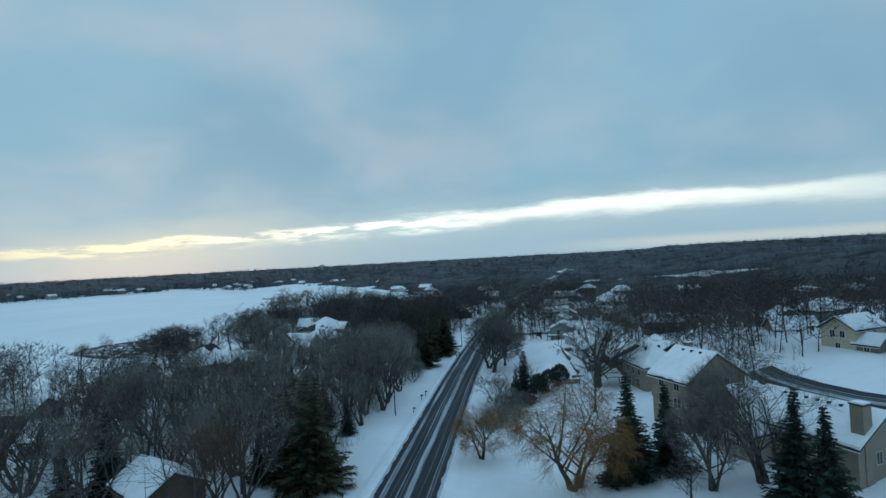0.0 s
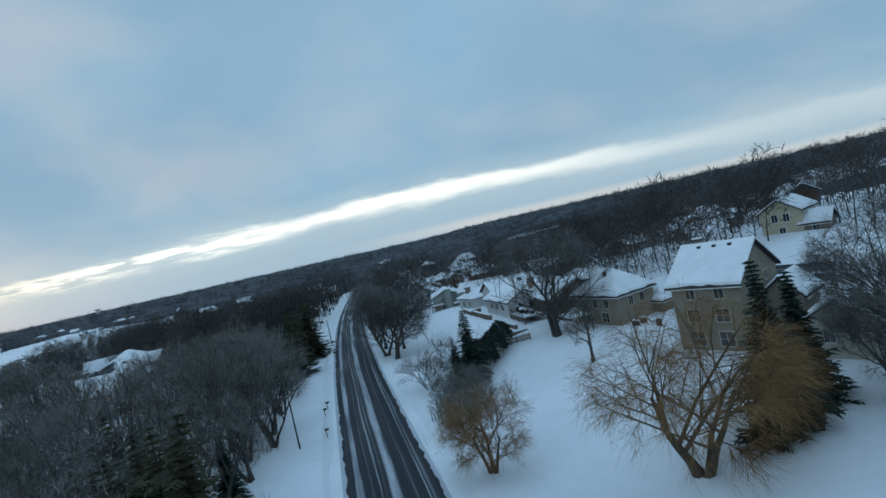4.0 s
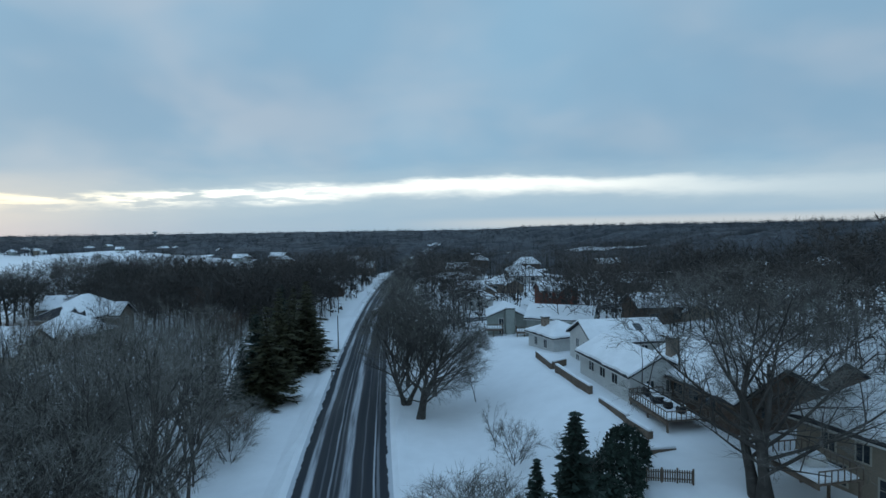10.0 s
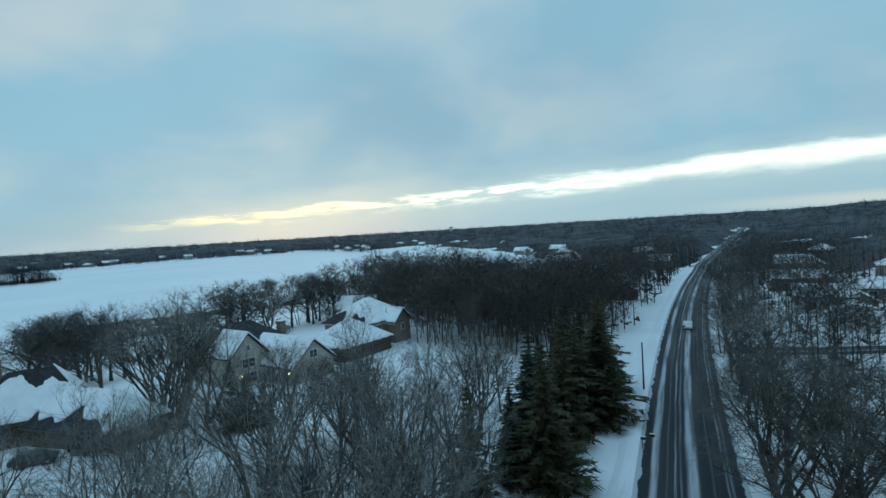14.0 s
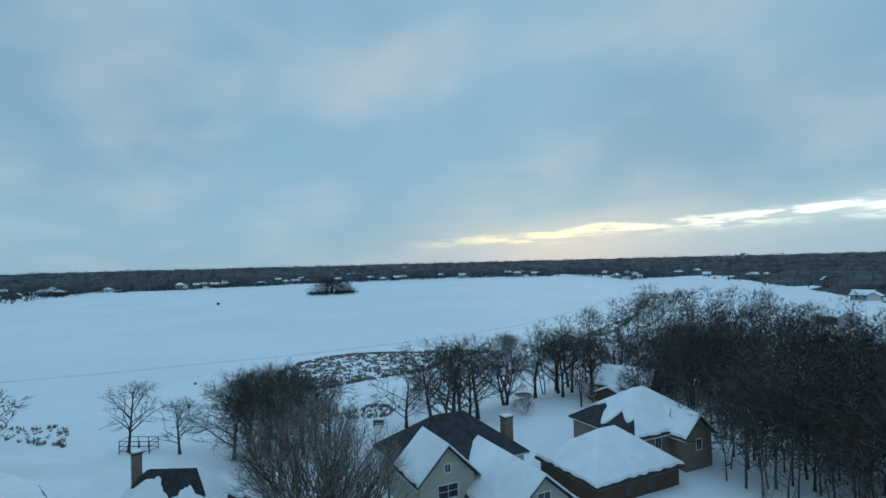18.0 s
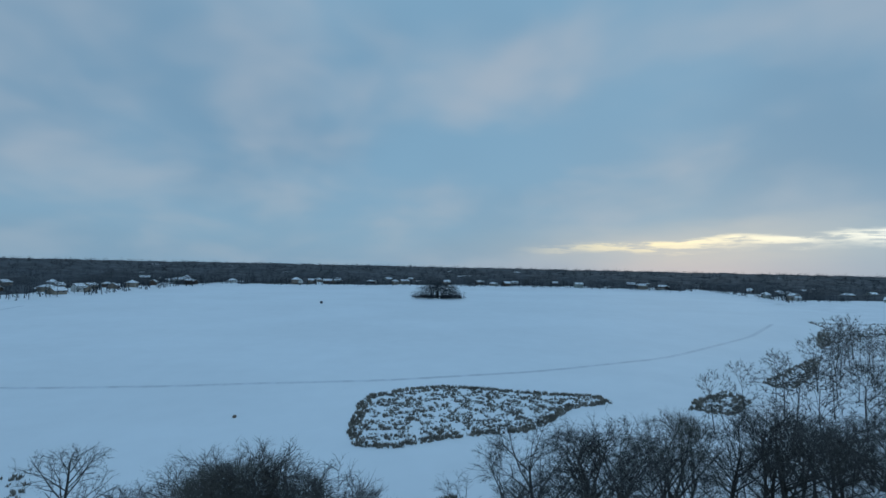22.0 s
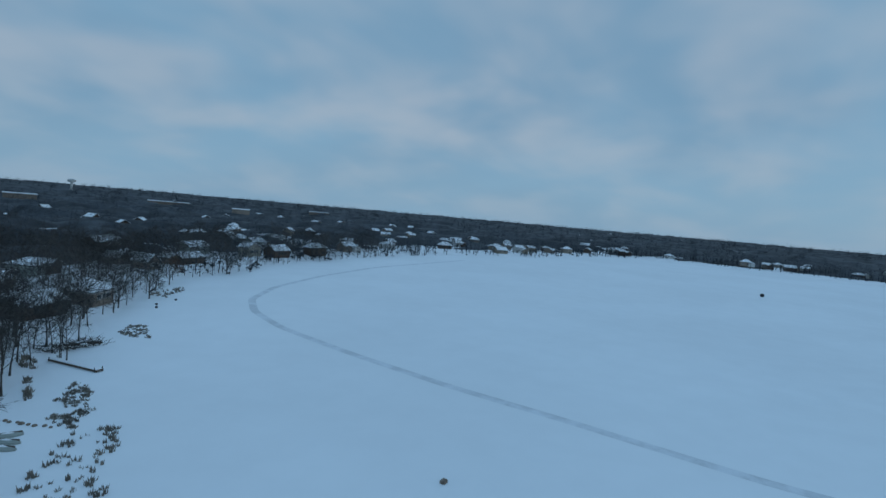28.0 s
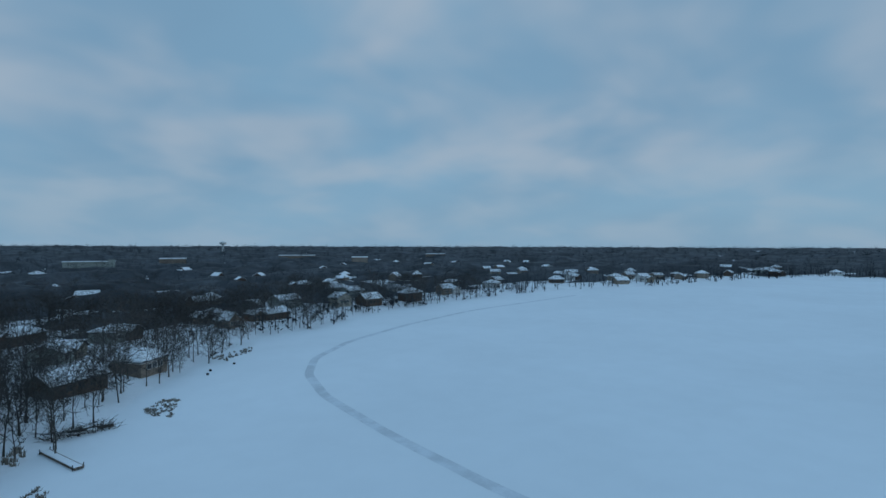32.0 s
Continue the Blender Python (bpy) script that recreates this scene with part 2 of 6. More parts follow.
def ground_z(x, y):
    """Height of the ground: the road's bank, the hill of houses beyond it, the fall to the lake."""
    x, y = np.asarray(x, float), np.asarray(y, float)
    s = x - road_x(y)
    near, step = 1 - smooth(y, 120, 190), smooth(y, 90, 115)
    s = np.where(y > 250, x - np.interp(y, RIDGE_Y, RIDGE_X), s)
    hill = near * (3.2 + 0.8 * step) * smooth(s, 14 - step, 34 - 5 * step) + 6.3 * smooth(s, 48, 82) * (0.35 + 0.65 * near) + 1.2 * smooth(s, 20, 60) * (1 - near)
    hill = hill + 12.0 * smooth(s, 90, 330) * smooth(y, -250, 150)
    d = shore_distance(x, y)
    left = np.where(s < 0, 0.9 * smooth(-s, 12, 60), 0)
    h = hill + left + 0.35 * np.sin(x * 0.06 + 1.3) * np.sin(y * 0.05) * smooth(np.abs(s), 12, 40)
    far = np.hypot(x + 100, y - 100)
    h = h + 5.0 * smooth(far, 600, 1500) + 10 * smooth(far, 1500, 3000)
    shore = smooth(d, -3, 26)
    return (LAKE_Z - 0.6) * (1 - shore) + h * shore


# ---- mesh helpers ----


def link_mesh(name, verts, faces, mat, parent=None, label="", smooth_shade=False):
    me = bpy.data.meshes.new(name)
    me.from_pydata([tuple(v) for v in verts], [], [tuple(f) for f in faces])
    me.update()
    me.materials.append(mat)
    if smooth_shade:
        me.polygons.foreach_set("use_smooth", [True] * len(me.polygons))
    ob = new(name, me)
    if parent:
        ob.parent = parent
    if label:
        tagged(ob, label)
    return ob


def tri_mesh(name, verts, tris, mat):
    """A mesh from arrays of vertices and triangles."""
    me = bpy.data.meshes.new(name)
    nv, nf = len(verts), len(tris)
    me.vertices.add(nv)
    me.vertices.foreach_set("co", np.asarray(verts, np.float32).ravel())
    me.loops.add(nf * 3)
    me.loops.foreach_set("vertex_index", np.asarray(tris, np.int32).ravel())
    me.polygons.add(nf)
    me.polygons.foreach_set("loop_start", np.arange(nf, dtype=np.int32) * 3)
    me.update(calc_edges=True)
    me.materials.append(mat)
    return me


def part(name, bm, mat, parent, label=""):
    """Links a bmesh as one mesh object under a thing or a part."""
    me = bpy.data.meshes.new(name)
    bm.to_mesh(me)
    bm.free()
    me.materials.append(mat)
    ob = new(name, me)
    ob.parent = parent
    if label:
        tagged(ob, label)
    return ob


def box(bm, x0, y0, z0, x1, y1, z1):
    v = [bm.verts.new((x, y, z)) for z in (z0, z1) for x, y in ((x0, y0), (x1, y0), (x1, y1), (x0, y1))]
    for f in ((3, 2, 1, 0), (4, 5, 6, 7), (0, 1, 5, 4), (1, 2, 6, 5), (2, 3, 7, 6), (3, 0, 4, 7)):
        bm.faces.new([v[i] for i in f])


def box_part(name, x0, y0, z0, x1, y1, z1, mat, parent, label="", bevel=0.0):
    bm = bmesh.new()
    box(bm, x0, y0, z0, x1, y1, z1)
    if bevel:
        bmesh.ops.bevel(bm, geom=bm.edges[:], offset=bevel, segments=1, affect="EDGES")
    return part(name, bm, mat, parent, label)


def prism(bm, poly, thick):
    """A slab: a planar polygon pushed out by the vector thick."""
    t = Vector(thick)
    a = [bm.verts.new(p) for p in poly]
    b = [bm.verts.new(Vector(p) + t) for p in poly]
    n = len(poly)
    bm.faces.new(a[::-1])
    bm.faces.new(b)
    for i in range(n):
        j = (i + 1) % n
        bm.faces.new((a[i], a[j], b[j], b[i]))


def tube(bm, pts, radii, sides=6):
    """A tapered round bar along points."""
    rings = []
    for i, p in enumerate(pts):
        a = Vector(pts[max(i - 1, 0)])
        b = Vector(pts[min(i + 1, len(pts) - 1)])
        q = (b - a).to_track_quat("Z", "Y")
        rings.append([bm.verts.new(Vector(p) + q @ Vector((math.cos(k * math.tau / sides) * radii[i], math.sin(k * math.tau / sides) * radii[i], 0))) for k in range(sides)])
    for r, s in zip(rings, rings[1:]):
        for k in range(sides):
            j = (k + 1) % sides
            bm.faces.new((r[k], r[j], s[j], s[k]))
    bm.faces.new(rings[0][::-1])
    bm.faces.new(rings[-1])


def gz(x, y):
    return float(ground_z(x, y))


# ---- ground, lake, road ----
def axis(lo, hi, core_lo, core_hi, step, grow=1.18):
    v = list(np.arange(core_lo, core_hi + step, step))
    d = step
    while v[-1] < hi:
        d *= grow
        v.append(v[-1] + d)
    d = step
    while v[0] > lo:
        d *= grow
        v.insert(0, v[0] - d)
    return np.array(v)


gx, gy = axis(-4600, 4600, -330, 130, 3.0), axis(-4600, 4600, -120, 330, 3.0)
XX, YY = np.meshgrid(gx, gy)
ZZ = ground_z(XX, YY)
rs = np.random.RandomState(3)
on_road = np.abs(XX - road_x(YY)) < 9
ZZ = ZZ + np.where(on_road, 0, (rs.rand(*ZZ.shape) - 0.5) * 0.16) - np.where(np.abs(XX - road_x(YY)) < 6, 0.12, 0)
nx, ny = len(gx), len(gy)
i = (np.arange(ny - 1)[:, None] * nx + np.arange(nx - 1)).ravel()
tris = np.concatenate([np.stack([i, i + 1, i + nx + 1], 1), np.stack([i, i + nx + 1, i + nx], 1)])
me = tri_mesh("ground", np.stack([XX, YY, ZZ], -1).reshape(-1, 3), tris, M["snow"])
me.polygons.foreach_set("use_smooth", [True] * len(me.polygons))
tagged(new("ground", me), "snow-covered ground rolling between woods, yards and lake", "ground", kind="structure")

lx, ly = axis(-900, -100, -330, -110, 6.0, 1.3), axis(-130, 720, -100, 330, 6.0, 1.3)
LX, LY = np.meshgrid(lx, ly)
i = (np.arange(len(ly) - 1)[:, None] * len(lx) + np.arange(len(lx) - 1)).ravel()
n2 = len(lx)
lt = np.concatenate([np.stack([i, i + 1, i + n2 + 1], 1), np.stack([i, i + n2 + 1, i + n2], 1)])
cx, cy = LX.ravel()[lt].mean(1), LY.ravel()[lt].mean(1)
lt = lt[shore_distance(cx, cy) < 14]
me = tri_mesh("lake", np.stack([LX, LY, np.full(LX.shape, LAKE_Z)], -1).reshape(-1, 3), lt, M["lake"])
tagged(new("lake", me), "wide frozen lake under smooth wind-packed snow", "lake", kind="structure")


def ribbon(name, center, half, z, mat, us=None):
    """A flat strip along a line, with UVs in metres: u across, v along."""
    center = np.array(center, float)
    tan = np.gradient(center, axis=0)
    tan /= np.linalg.norm(tan, axis=1)[:, None]
    nor = np.stack([tan[:, 1], -tan[:, 0]], 1)
    us = np.linspace(-half, half, 9) if us is None else us
    run = np.concatenate([[0], np.cumsum(np.linalg.norm(np.diff(center, axis=0), axis=1))])
    verts, uv = [], []
    for c, n, r in zip(center, nor, run):
        for u in us:
            p = c + n * u
            verts.append((p[0], p[1], z(p[0], p[1], u)))
            uv.append((u, r))
    k = len(us)
    faces = [(a * k + b, a * k + b + 1, (a + 1) * k + b + 1, (a + 1) * k + b) for a in range(len(center) - 1) for b in range(k - 1)]
    ob = link_mesh(name, verts, faces, mat)
    lay = ob.data.uv_layers.new(name="UVMap")
    for l in ob.data.loops:
        lay.data[l.index].uv = uv[l.vertex_index]
    return ob


def road_material():
    """Wet dark asphalt with packed snow left between the wheel tracks and along the edges."""
    m = bpy.data.materials.new("ploughed_asphalt")
    m.use_nodes = True
    n = Nodes(m.node_tree)
    p = n.add("ShaderNodeBsdfPrincipled")
    uv = n.add("ShaderNodeUVMap").outputs[0]
    u, v, _ = n.split(uv)
    wob = n.noise(n.combine(n.math("MULTIPLY", u, 0.5), n.math("MULTIPLY", v, 0.045), 0.0), 1.0, 4.0, 0.55)
    patch = n.noise(n.combine(n.math("MULTIPLY", u, 1.2), n.math("MULTIPLY", v, 0.05), 3.0), 1.0, 5.0, 0.6)
    uu = n.math("ADD", u, n.math("MULTIPLY", n.math("SUBTRACT", wob, 0.5), 0.7))

    def stripe(at, width, strength):
        d = n.math("ABSOLUTE", n.math("SUBTRACT", uu, at))
        return n.math("MULTIPLY", n.ramp(d, width, width * 0.4), n.math("MULTIPLY", n.ramp(patch, 0.34, 0.6, 0.25, 1.0), strength))

    snow = stripe(0.3, 0.62, 0.95)
    for at, w, st in ((-3.05, 0.46, 0.9), (-1.15, 0.14, 0.6), (3.0, 0.13, 0.8), (-0.65, 0.14, 0.3), (3.4, 0.2, 0.3), (1.9, 0.12, 0.18), (-1.9, 0.12, 0.15)):
        snow = n.math("MAXIMUM", snow, stripe(at, w, st))
    lip = n.noise(n.combine(n.math("MULTIPLY", n.math("SIGN", u), 5.0), n.math("MULTIPLY", v, 0.3), 9.0), 1.0, 4.0, 0.6)
    edge = n.math("ADD", n.math("ABSOLUTE", u), n.math("MULTIPLY", n.math("SUBTRACT", lip, 0.5), 1.3))
    snow = n.math("MAXIMUM", snow, n.ramp(edge, 4.2, 4.32))
    tone = n.noise(n.combine(n.math("MULTIPLY", u, 0.9), n.math("MULTIPLY", v, 0.03), 7.0), 1.0, 5.0, 0.6)
    base = n.mix(n.ramp(tone, 0.3, 0.7), (0.012, 0.015, 0.021), (0.030, 0.035, 0.043))
    n.put(p.inputs["Base Color"], n.mix(snow, base, (0.50, 0.525, 0.56)))
    n.put(p.inputs["Roughness"], n.ramp(tone, 0.3, 0.7, 0.45, 0.8))
    n.put(p.inputs["Specular IOR Level"], 0.25)
    n.t.links.new(p.outputs[0], n.add("ShaderNodeOutputMaterial").inputs[0])
    return m


M["road"] = road_material()
ys = np.concatenate([np.arange(-320, 346, 4.0), np.arange(350, 960, 12.0)])
fine_y = np.convolve(np.pad(road_x(ys), 6, mode="edge"), np.ones(13) / 13, "valid")
ROAD_LINE = np.stack([fine_y, ys], 1)
tagged(ribbon("road", ROAD_LINE, 4.9, lambda x, y, u: 0.045 + 0.05 * (1 - (u / 4.9) ** 2) + (max(gz(x, y), 0) + 0.3) * float(smooth(y, 320, 360)), M["road"]), "two-lane asphalt road, ploughed, streaked with packed snow", "road", kind="structure")
side = np.array([(-24.5, 181), (-16, 182.5), (-6, 186), (3, 190), (14, 193), (40, 197), (80, 200)], float)
tagged(ribbon("side_road", side, 3.0, lambda x, y, u: max(gz(x, y), 0) + 0.06, M["road"]), "side street joining the road, half covered in snow", "road", kind="structure")
lane = np.array([(52.6, 97.0), (54.1, 90.4), (57.3, 82.3), (60.9, 75.3), (65, 69.5), (72, 62), (86, 50), (110, 34)], float)
lk = np.linspace(0, len(lane) - 1, 60)
lane = np.stack([np.interp(lk, range(len(lane)), lane[:, k]) for k in (0, 1)], 1)
tagged(ribbon("side_street", lane, 2.7, lambda x, y, u: gz(x, y) + 0.2 - abs(u) * 0.03, M["road"]), "residential street curving behind the houses, dark and wet", "road", kind="structure")
for sgn in (-1, 1):
    bank_us = np.array([4.7, 4.95, 5.3, 5.9, 6.8]) * sgn
    if sgn < 0:
        bank_us = bank_us[::-1]
    rb = np.random.RandomState(5 + sgn)
    prof = {4.7: 0.03, 4.95: 0.14, 5.3: 0.28, 5.9: 0.2, 6.8: -0.06}
    ob = ribbon("snow_bank", ROAD_LINE[ROAD_LINE[:, 1] < 346], 1, lambda x, y, u: prof[round(abs(u), 2)] * (0.6 + 0.8 * rb.rand()) + 0.02, M["snow"], bank_us)
    tagged(ob, "low ridge of ploughed snow along the road edge", "snow bank", kind="structure")

# trodden and driven track across the lake
TRACK = [(-470, -62), (-356, -52), (-300, -36), (-262, -20), (-240, -4), (-229, 12), (-222, 32), (-218, 60), (-216, 86), (-216, 110), (-215, 140), (-221, 190), (-238, 248), (-287, 332), (-340, 400)]
tk = np.array(TRACK, float)
tt = np.linspace(0, len(tk) - 1, 160)
tline = np.stack([np.interp(tt, range(len(tk)), tk[:, k]) for k in (0, 1)], 1)
for _ in range(3):
    tline[1:-1] = (tline[:-2] + 2 * tline[1:-1] + tline[2:]) / 4
M["track"] = material("packed_track_snow", (0.68, 0.715, 0.75), 0.6, 0.12, 0.25, 0.4, 1.5, grain=0.03)
tagged(ribbon("snowmobile_track", tline, 1.15, lambda x, y, u: LAKE_Z + 0.012, M["track"]), "packed snowmobile track curving over the frozen lake", "track", kind="structure")


# ---- trees ----
def grow(seed, height, trunk_r, fork, limbs, spread, up, levels, twigs, twig_len, twig_w, droop=0.0, stems=1, first=0.35, wide=0.3, mid=0.6, tall=0.42, lite=False, stout=1.0):
    """Bare wood: arrays for trunk and limbs (tapered tubes) and for the crown (thin twig blades)."""
    r = random.Random(seed)
    LEAN = 0.35 if height < 9 else 0.3 if trunk_r > 0.3 else 0.09
    V, T, CV, CT = [], [], [], []

    def tube3(pts, radii, sides):
        base = len(V)
        for k, p in enumerate(pts):
            d = (pts[min(k + 1, len(pts) - 1)] - pts[max(k - 1, 0)]).normalized()
            a = d.orthogonal().normalized()
            b = d.cross(a)
            for s in range(sides):
                w = s * math.tau / sides
                V.append(p + (a * math.cos(w) + b * math.sin(w)) * radii[k])
        for k in range(len(pts) - 1):
            for s in range(sides):
                i0, i1 = base + k * sides + s, base + k * sides + (s + 1) % sides
                T.append((i0, i1, i1 + sides))
                T.append((i0, i1 + sides, i0 + sides))

    def blade(p, d, length, w, sub=False):
        q = d.cross(Vector((r.gauss(0, 1), r.gauss(0, 1), r.gauss(0, 1))))
        if q.length < 1e-4:
            return
        q = q.normalized() * w
        e = p + d * length + Vector((0, 0, -droop * length * r.random()))
        n = len(CV)
        CV.extend((p - q, p + q, e))
        CT.append((n, n + 1, n + 2))
        if length > 0.6 and not sub:
            for _ in range(1 if lite else 2):
                f = r.uniform(0.25, 0.75)
                blade(p.lerp(e, f), (rand_dir((e - p).normalized(), r.uniform(0.5, 0.9))), length * r.uniform(0.4, 0.6), w * 0.8, True)

    def reach(p, d):
        """Distance from p along d to the crown's rounded outline."""
        a, c = Vector((1 / (wide * height), 1 / (wide * height), 1 / (tall * height))), Vector((0, 0, mid * height))
        q = Vector([(p[i] - c[i]) * a[i] for i in range(3)])
        e = Vector([d[i] * a[i] for i in range(3)])
        qa, qb, qc = e.dot(e), 2 * q.dot(e), q.dot(q) - 1
        disc = qb * qb - 4 * qa * qc
        return max(0.0, (-qb + math.sqrt(disc)) / (2 * qa)) if disc > 0 else 0.0

    def rand_dir(d, angle):
        a = d.orthogonal().normalized()
        b = d.cross(a)
        w = r.uniform(0, math.tau)
        return (d * math.cos(angle) + (a * math.cos(w) + b * math.sin(w)) * math.sin(angle)).normalized()

    def branch(p, d, length, rad, level):
        n = 4 if level == 0 and lite else 5 if level == 0 else (2 if lite else 3) if level == 1 else 1 if level == levels else 2
        pts, q = [p.copy()], p.copy()
        for k in range(n):
            wob = 0.045 if level == 0 and height > 9 and trunk_r < 0.3 else 0.12
            d = (d + Vector((r.gauss(0, wob), r.gauss(0, wob), r.gauss(0, 0.08) + (up * 0.07 if level else 0)))).normalized()
            q = q + d * (length / n)
            pts.append(q.copy())
        end = 0.30 if level == 0 else 0.25
        radii = [rad * (1 - (1 - end) * k / n) for k in range(n + 1)]
        if level == 0:
            radii[0] *= 1.35
        if lite and level >= 2:
            blade(p, (q - p).normalized(), (q - p).length, rad * 0.9, True)
        else:
            tube3(pts, radii, (4 if lite else 6) if level == 0 else (3 if lite else 4) if level == 1 else 3)

        def at(f):
            x = f * n
            k = min(int(x), n - 1)
            return pts[k].lerp(pts[k + 1], x - k), (pts[k + 1] - pts[k]).normalized(), radii[k]

        if level < levels:
            m = limbs[level]
            for k in range(m):
                f = (first if level == 0 else 0.25) + (1 - (first if level == 0 else 0.25)) * (k + r.random() * 0.8) / m
                pp, dd, rr = at(min(f, 1.0))
                ang = spread * r.uniform(0.75, 1.2) * ((1.45 - 0.95 * f) if level == 0 else 1.0)
                nd = (rand_dir(dd, ang) + Vector((0, 0, up * 0.25))).normalized()
                far = reach(pp, nd)
                ln = far * r.uniform(0.8, 1.02) if level == 0 else min(far * 1.0, length * r.uniform(0.4, 0.62))
                if ln > 0.35:
                    branch(pp, nd, ln, max(0.012, min(rr * 0.55, 0.006 + ln * (0.014 if level == 0 else 0.011) * stout)), level + 1)
        else:
            for k in range(twigs):
                pp, dd, _ = at(r.uniform(0.15, 1.0))
                blade(pp, (rand_dir(dd, r.uniform(0.3, 1.0)) + Vector((0, 0, up * 0.15 - droop))).normalized(), twig_len * r.uniform(0.4, 1.3), twig_w * r.uniform(0.6, 1.2))

    for s in range(stems):
        d = Vector((0, 0, 1)) if stems == 1 else Vector((math.cos(s * 2.4 + r.random()) * LEAN, math.sin(s * 2.4 + r.random()) * LEAN, 1)).normalized()
        branch(Vector((0.25 * (stems > 1) * math.cos(s * 2.4), 0.25 * (stems > 1) * math.sin(s * 2.4), -0.3)), d, height * fork * r.uniform(0.9, 1.05), trunk_r * (1 if stems == 1 else r.uniform(0.6, 0.85)), 0)
    V, CV = np.array([tuple(v) for v in V]), np.array([tuple(v) for v in CV])
    k = height / max(CV[:, 2].max(), V[:, 2].max())
    V[:, 2] *= k
    CV[:, 2] *= k
    return V, T, CV, CT


KINDS = {}


def tree_kind(kind, name, label, bark, twig, **kw):
    V, T, CV, CT = grow(**kw)
    KINDS[kind] = (name, label, tri_mesh("trunk", V, T, M[bark]), tri_mesh("crown", CV, CT, M[twig]), kw["height"])


def spruce_mesh(seed, height, width, layers, ragged=0.6, taper=0.85):
    """A dark conifer: trunk, and tiers of drooping boughs made of needle blades."""
    r = random.Random(seed)
    V, T = [], []
    for i in range(layers):
        f = i / (layers - 1)
        z = height * (0.06 + 0.92 * f)
        rad = width * (1 - f) ** taper * r.uniform(ragged, 1.2) + 0.12
        nb = max(6, int(17 * (1 - f) + 6))
        for b in range(nb):
            w = b * math.tau / nb + r.uniform(-0.3, 0.3) + i
            ln = rad * r.uniform(0.5, 1.2)
            dr = r.uniform(0.15, 0.5)
            o = Vector((math.cos(w), math.sin(w), 0))
            side = Vector((-o.y, o.x, 0))
            steps = max(2, int(ln / 0.36))
            for s in range(steps):
                a = (s + 0.3) / steps
                p = Vector((0, 0, z)) + o * ln * a + Vector((0, 0, -dr * ln * a + 0.18 * ln * a * a))
                for q in range(2):
                    sg = -1 if q else 1
                    l2 = (0.42 + 0.5 * ln * 0.25) * r.uniform(0.6, 1.3)
                    tip = p + o * l2 * 0.7 + side * sg * l2 * 0.8 + Vector((0, 0, -0.25 * l2 * r.random()))
                    n = len(V)
                    wv = o * 0.24 * r.uniform(0.7, 1.3) + Vector((0, 0, r.uniform(-0.12, 0.12)))
                    V.extend((p - wv, p + wv, tip))
                    T.append((n, n + 1, n + 2))
    for k in range(30):
        w = k * 2.4
        n = len(V)
        z = height * (0.9 + 0.1 * r.random())
        V.extend((Vector((0, 0, z - 0.3)), Vector((0.05, 0, z - 0.25)), Vector((math.cos(w) * 0.2, math.sin(w) * 0.2, min(z + 0.1, height)))))
        T.append((n, n + 1, n + 2))
    V = np.array([tuple(v) for v in V])
    tv, tt_ = [], []
    for k, (z, rr) in enumerate(((-0.3, 0.24), (height * 0.5, 0.12), (height, 0.015))):
        for s in range(6):
            tv.append((math.cos(s * math.tau / 6) * rr, math.sin(s * math.tau / 6) * rr, z))
    for k in range(2):
        for s in range(6):
            a, b = k * 6 + s, k * 6 + (s + 1) % 6
            tt_ += [(a, b, b + 6), (a, b + 6, a + 6)]
    return np.array(tv), tt_, V, T


for n_, h_ in enumerate((15.5, 17.0, 14.0, 16.0)):
    tree_kind("wood%d" % n_, "bare_tree", "tall leafless grey-brown tree in the snowy wood", "bark", "twig", seed=20 + n_, height=h_, trunk_r=0.17, fork=0.8, limbs=(10, 5), spread=0.75, up=0.35, levels=2, twigs=6, twig_len=1.45, twig_w=0.016, first=0.34, stems=(1, 2, 1, 2)[n_], wide=0.27 + 0.02 * n_, mid=0.66, tall=0.36, stout=1.5)
for n_, h_ in enumerate((12.0, 10.5)):
    tree_kind("oak%d" % n_, "bare_tree", "broad leafless tree with a rounded crown, standing in snow", "bark", "dark_twig", seed=40 + n_, height=h_, trunk_r=0.24, fork=0.78, limbs=(15, 7), spread=0.95, up=0.15, levels=2, twigs=13, twig_len=1.15, twig_w=0.0165, first=0.14, wide=0.44, mid=0.57, tall=0.45)
for n_, h_ in enumerate((15.0, 13.0)):
    tree_kind("big%d" % n_, "bare_tree", "large spreading leafless tree with forked dark limbs", "bark", "mid_twig", seed=50 + n_, height=h_, trunk_r=0.36, fork=0.6, limbs=(10, 6, 4), spread=0.85, up=0.25, levels=3, twigs=14, twig_len=1.1, twig_w=0.012, first=0.2, wide=0.42, mid=0.6, tall=0.42, stems=3, stout=1.35)
for n_, h_ in enumerate((14.5, 13.0, 15.5)):
    tree_kind("vase%d" % n_, "bare_tree", "many-stemmed leafless tree with a wide hazy crown in the snowy wood", "bark", "twig", seed=64 + n_, height=h_, trunk_r=0.31, fork=0.72, limbs=(8, 6), spread=0.7, up=0.35, levels=2, twigs=9, twig_len=1.3, twig_w=0.014, first=0.3, stems=4 - n_ % 2, wide=0.37 + 0.03 * n_, mid=0.62, tall=0.4, stout=1.4)
tree_kind("willow0", "willow_tree", "golden-brown willow with hanging bare twigs, in snow", "willow_bark", "willow", seed=61, height=11.0, trunk_r=0.36, fork=0.55, limbs=(9, 7), spread=0.9, up=0.3, levels=2, twigs=34, twig_len=1.7, twig_w=0.011, droop=0.5, first=0.25, stems=3, wide=0.46, mid=0.58, tall=0.43)
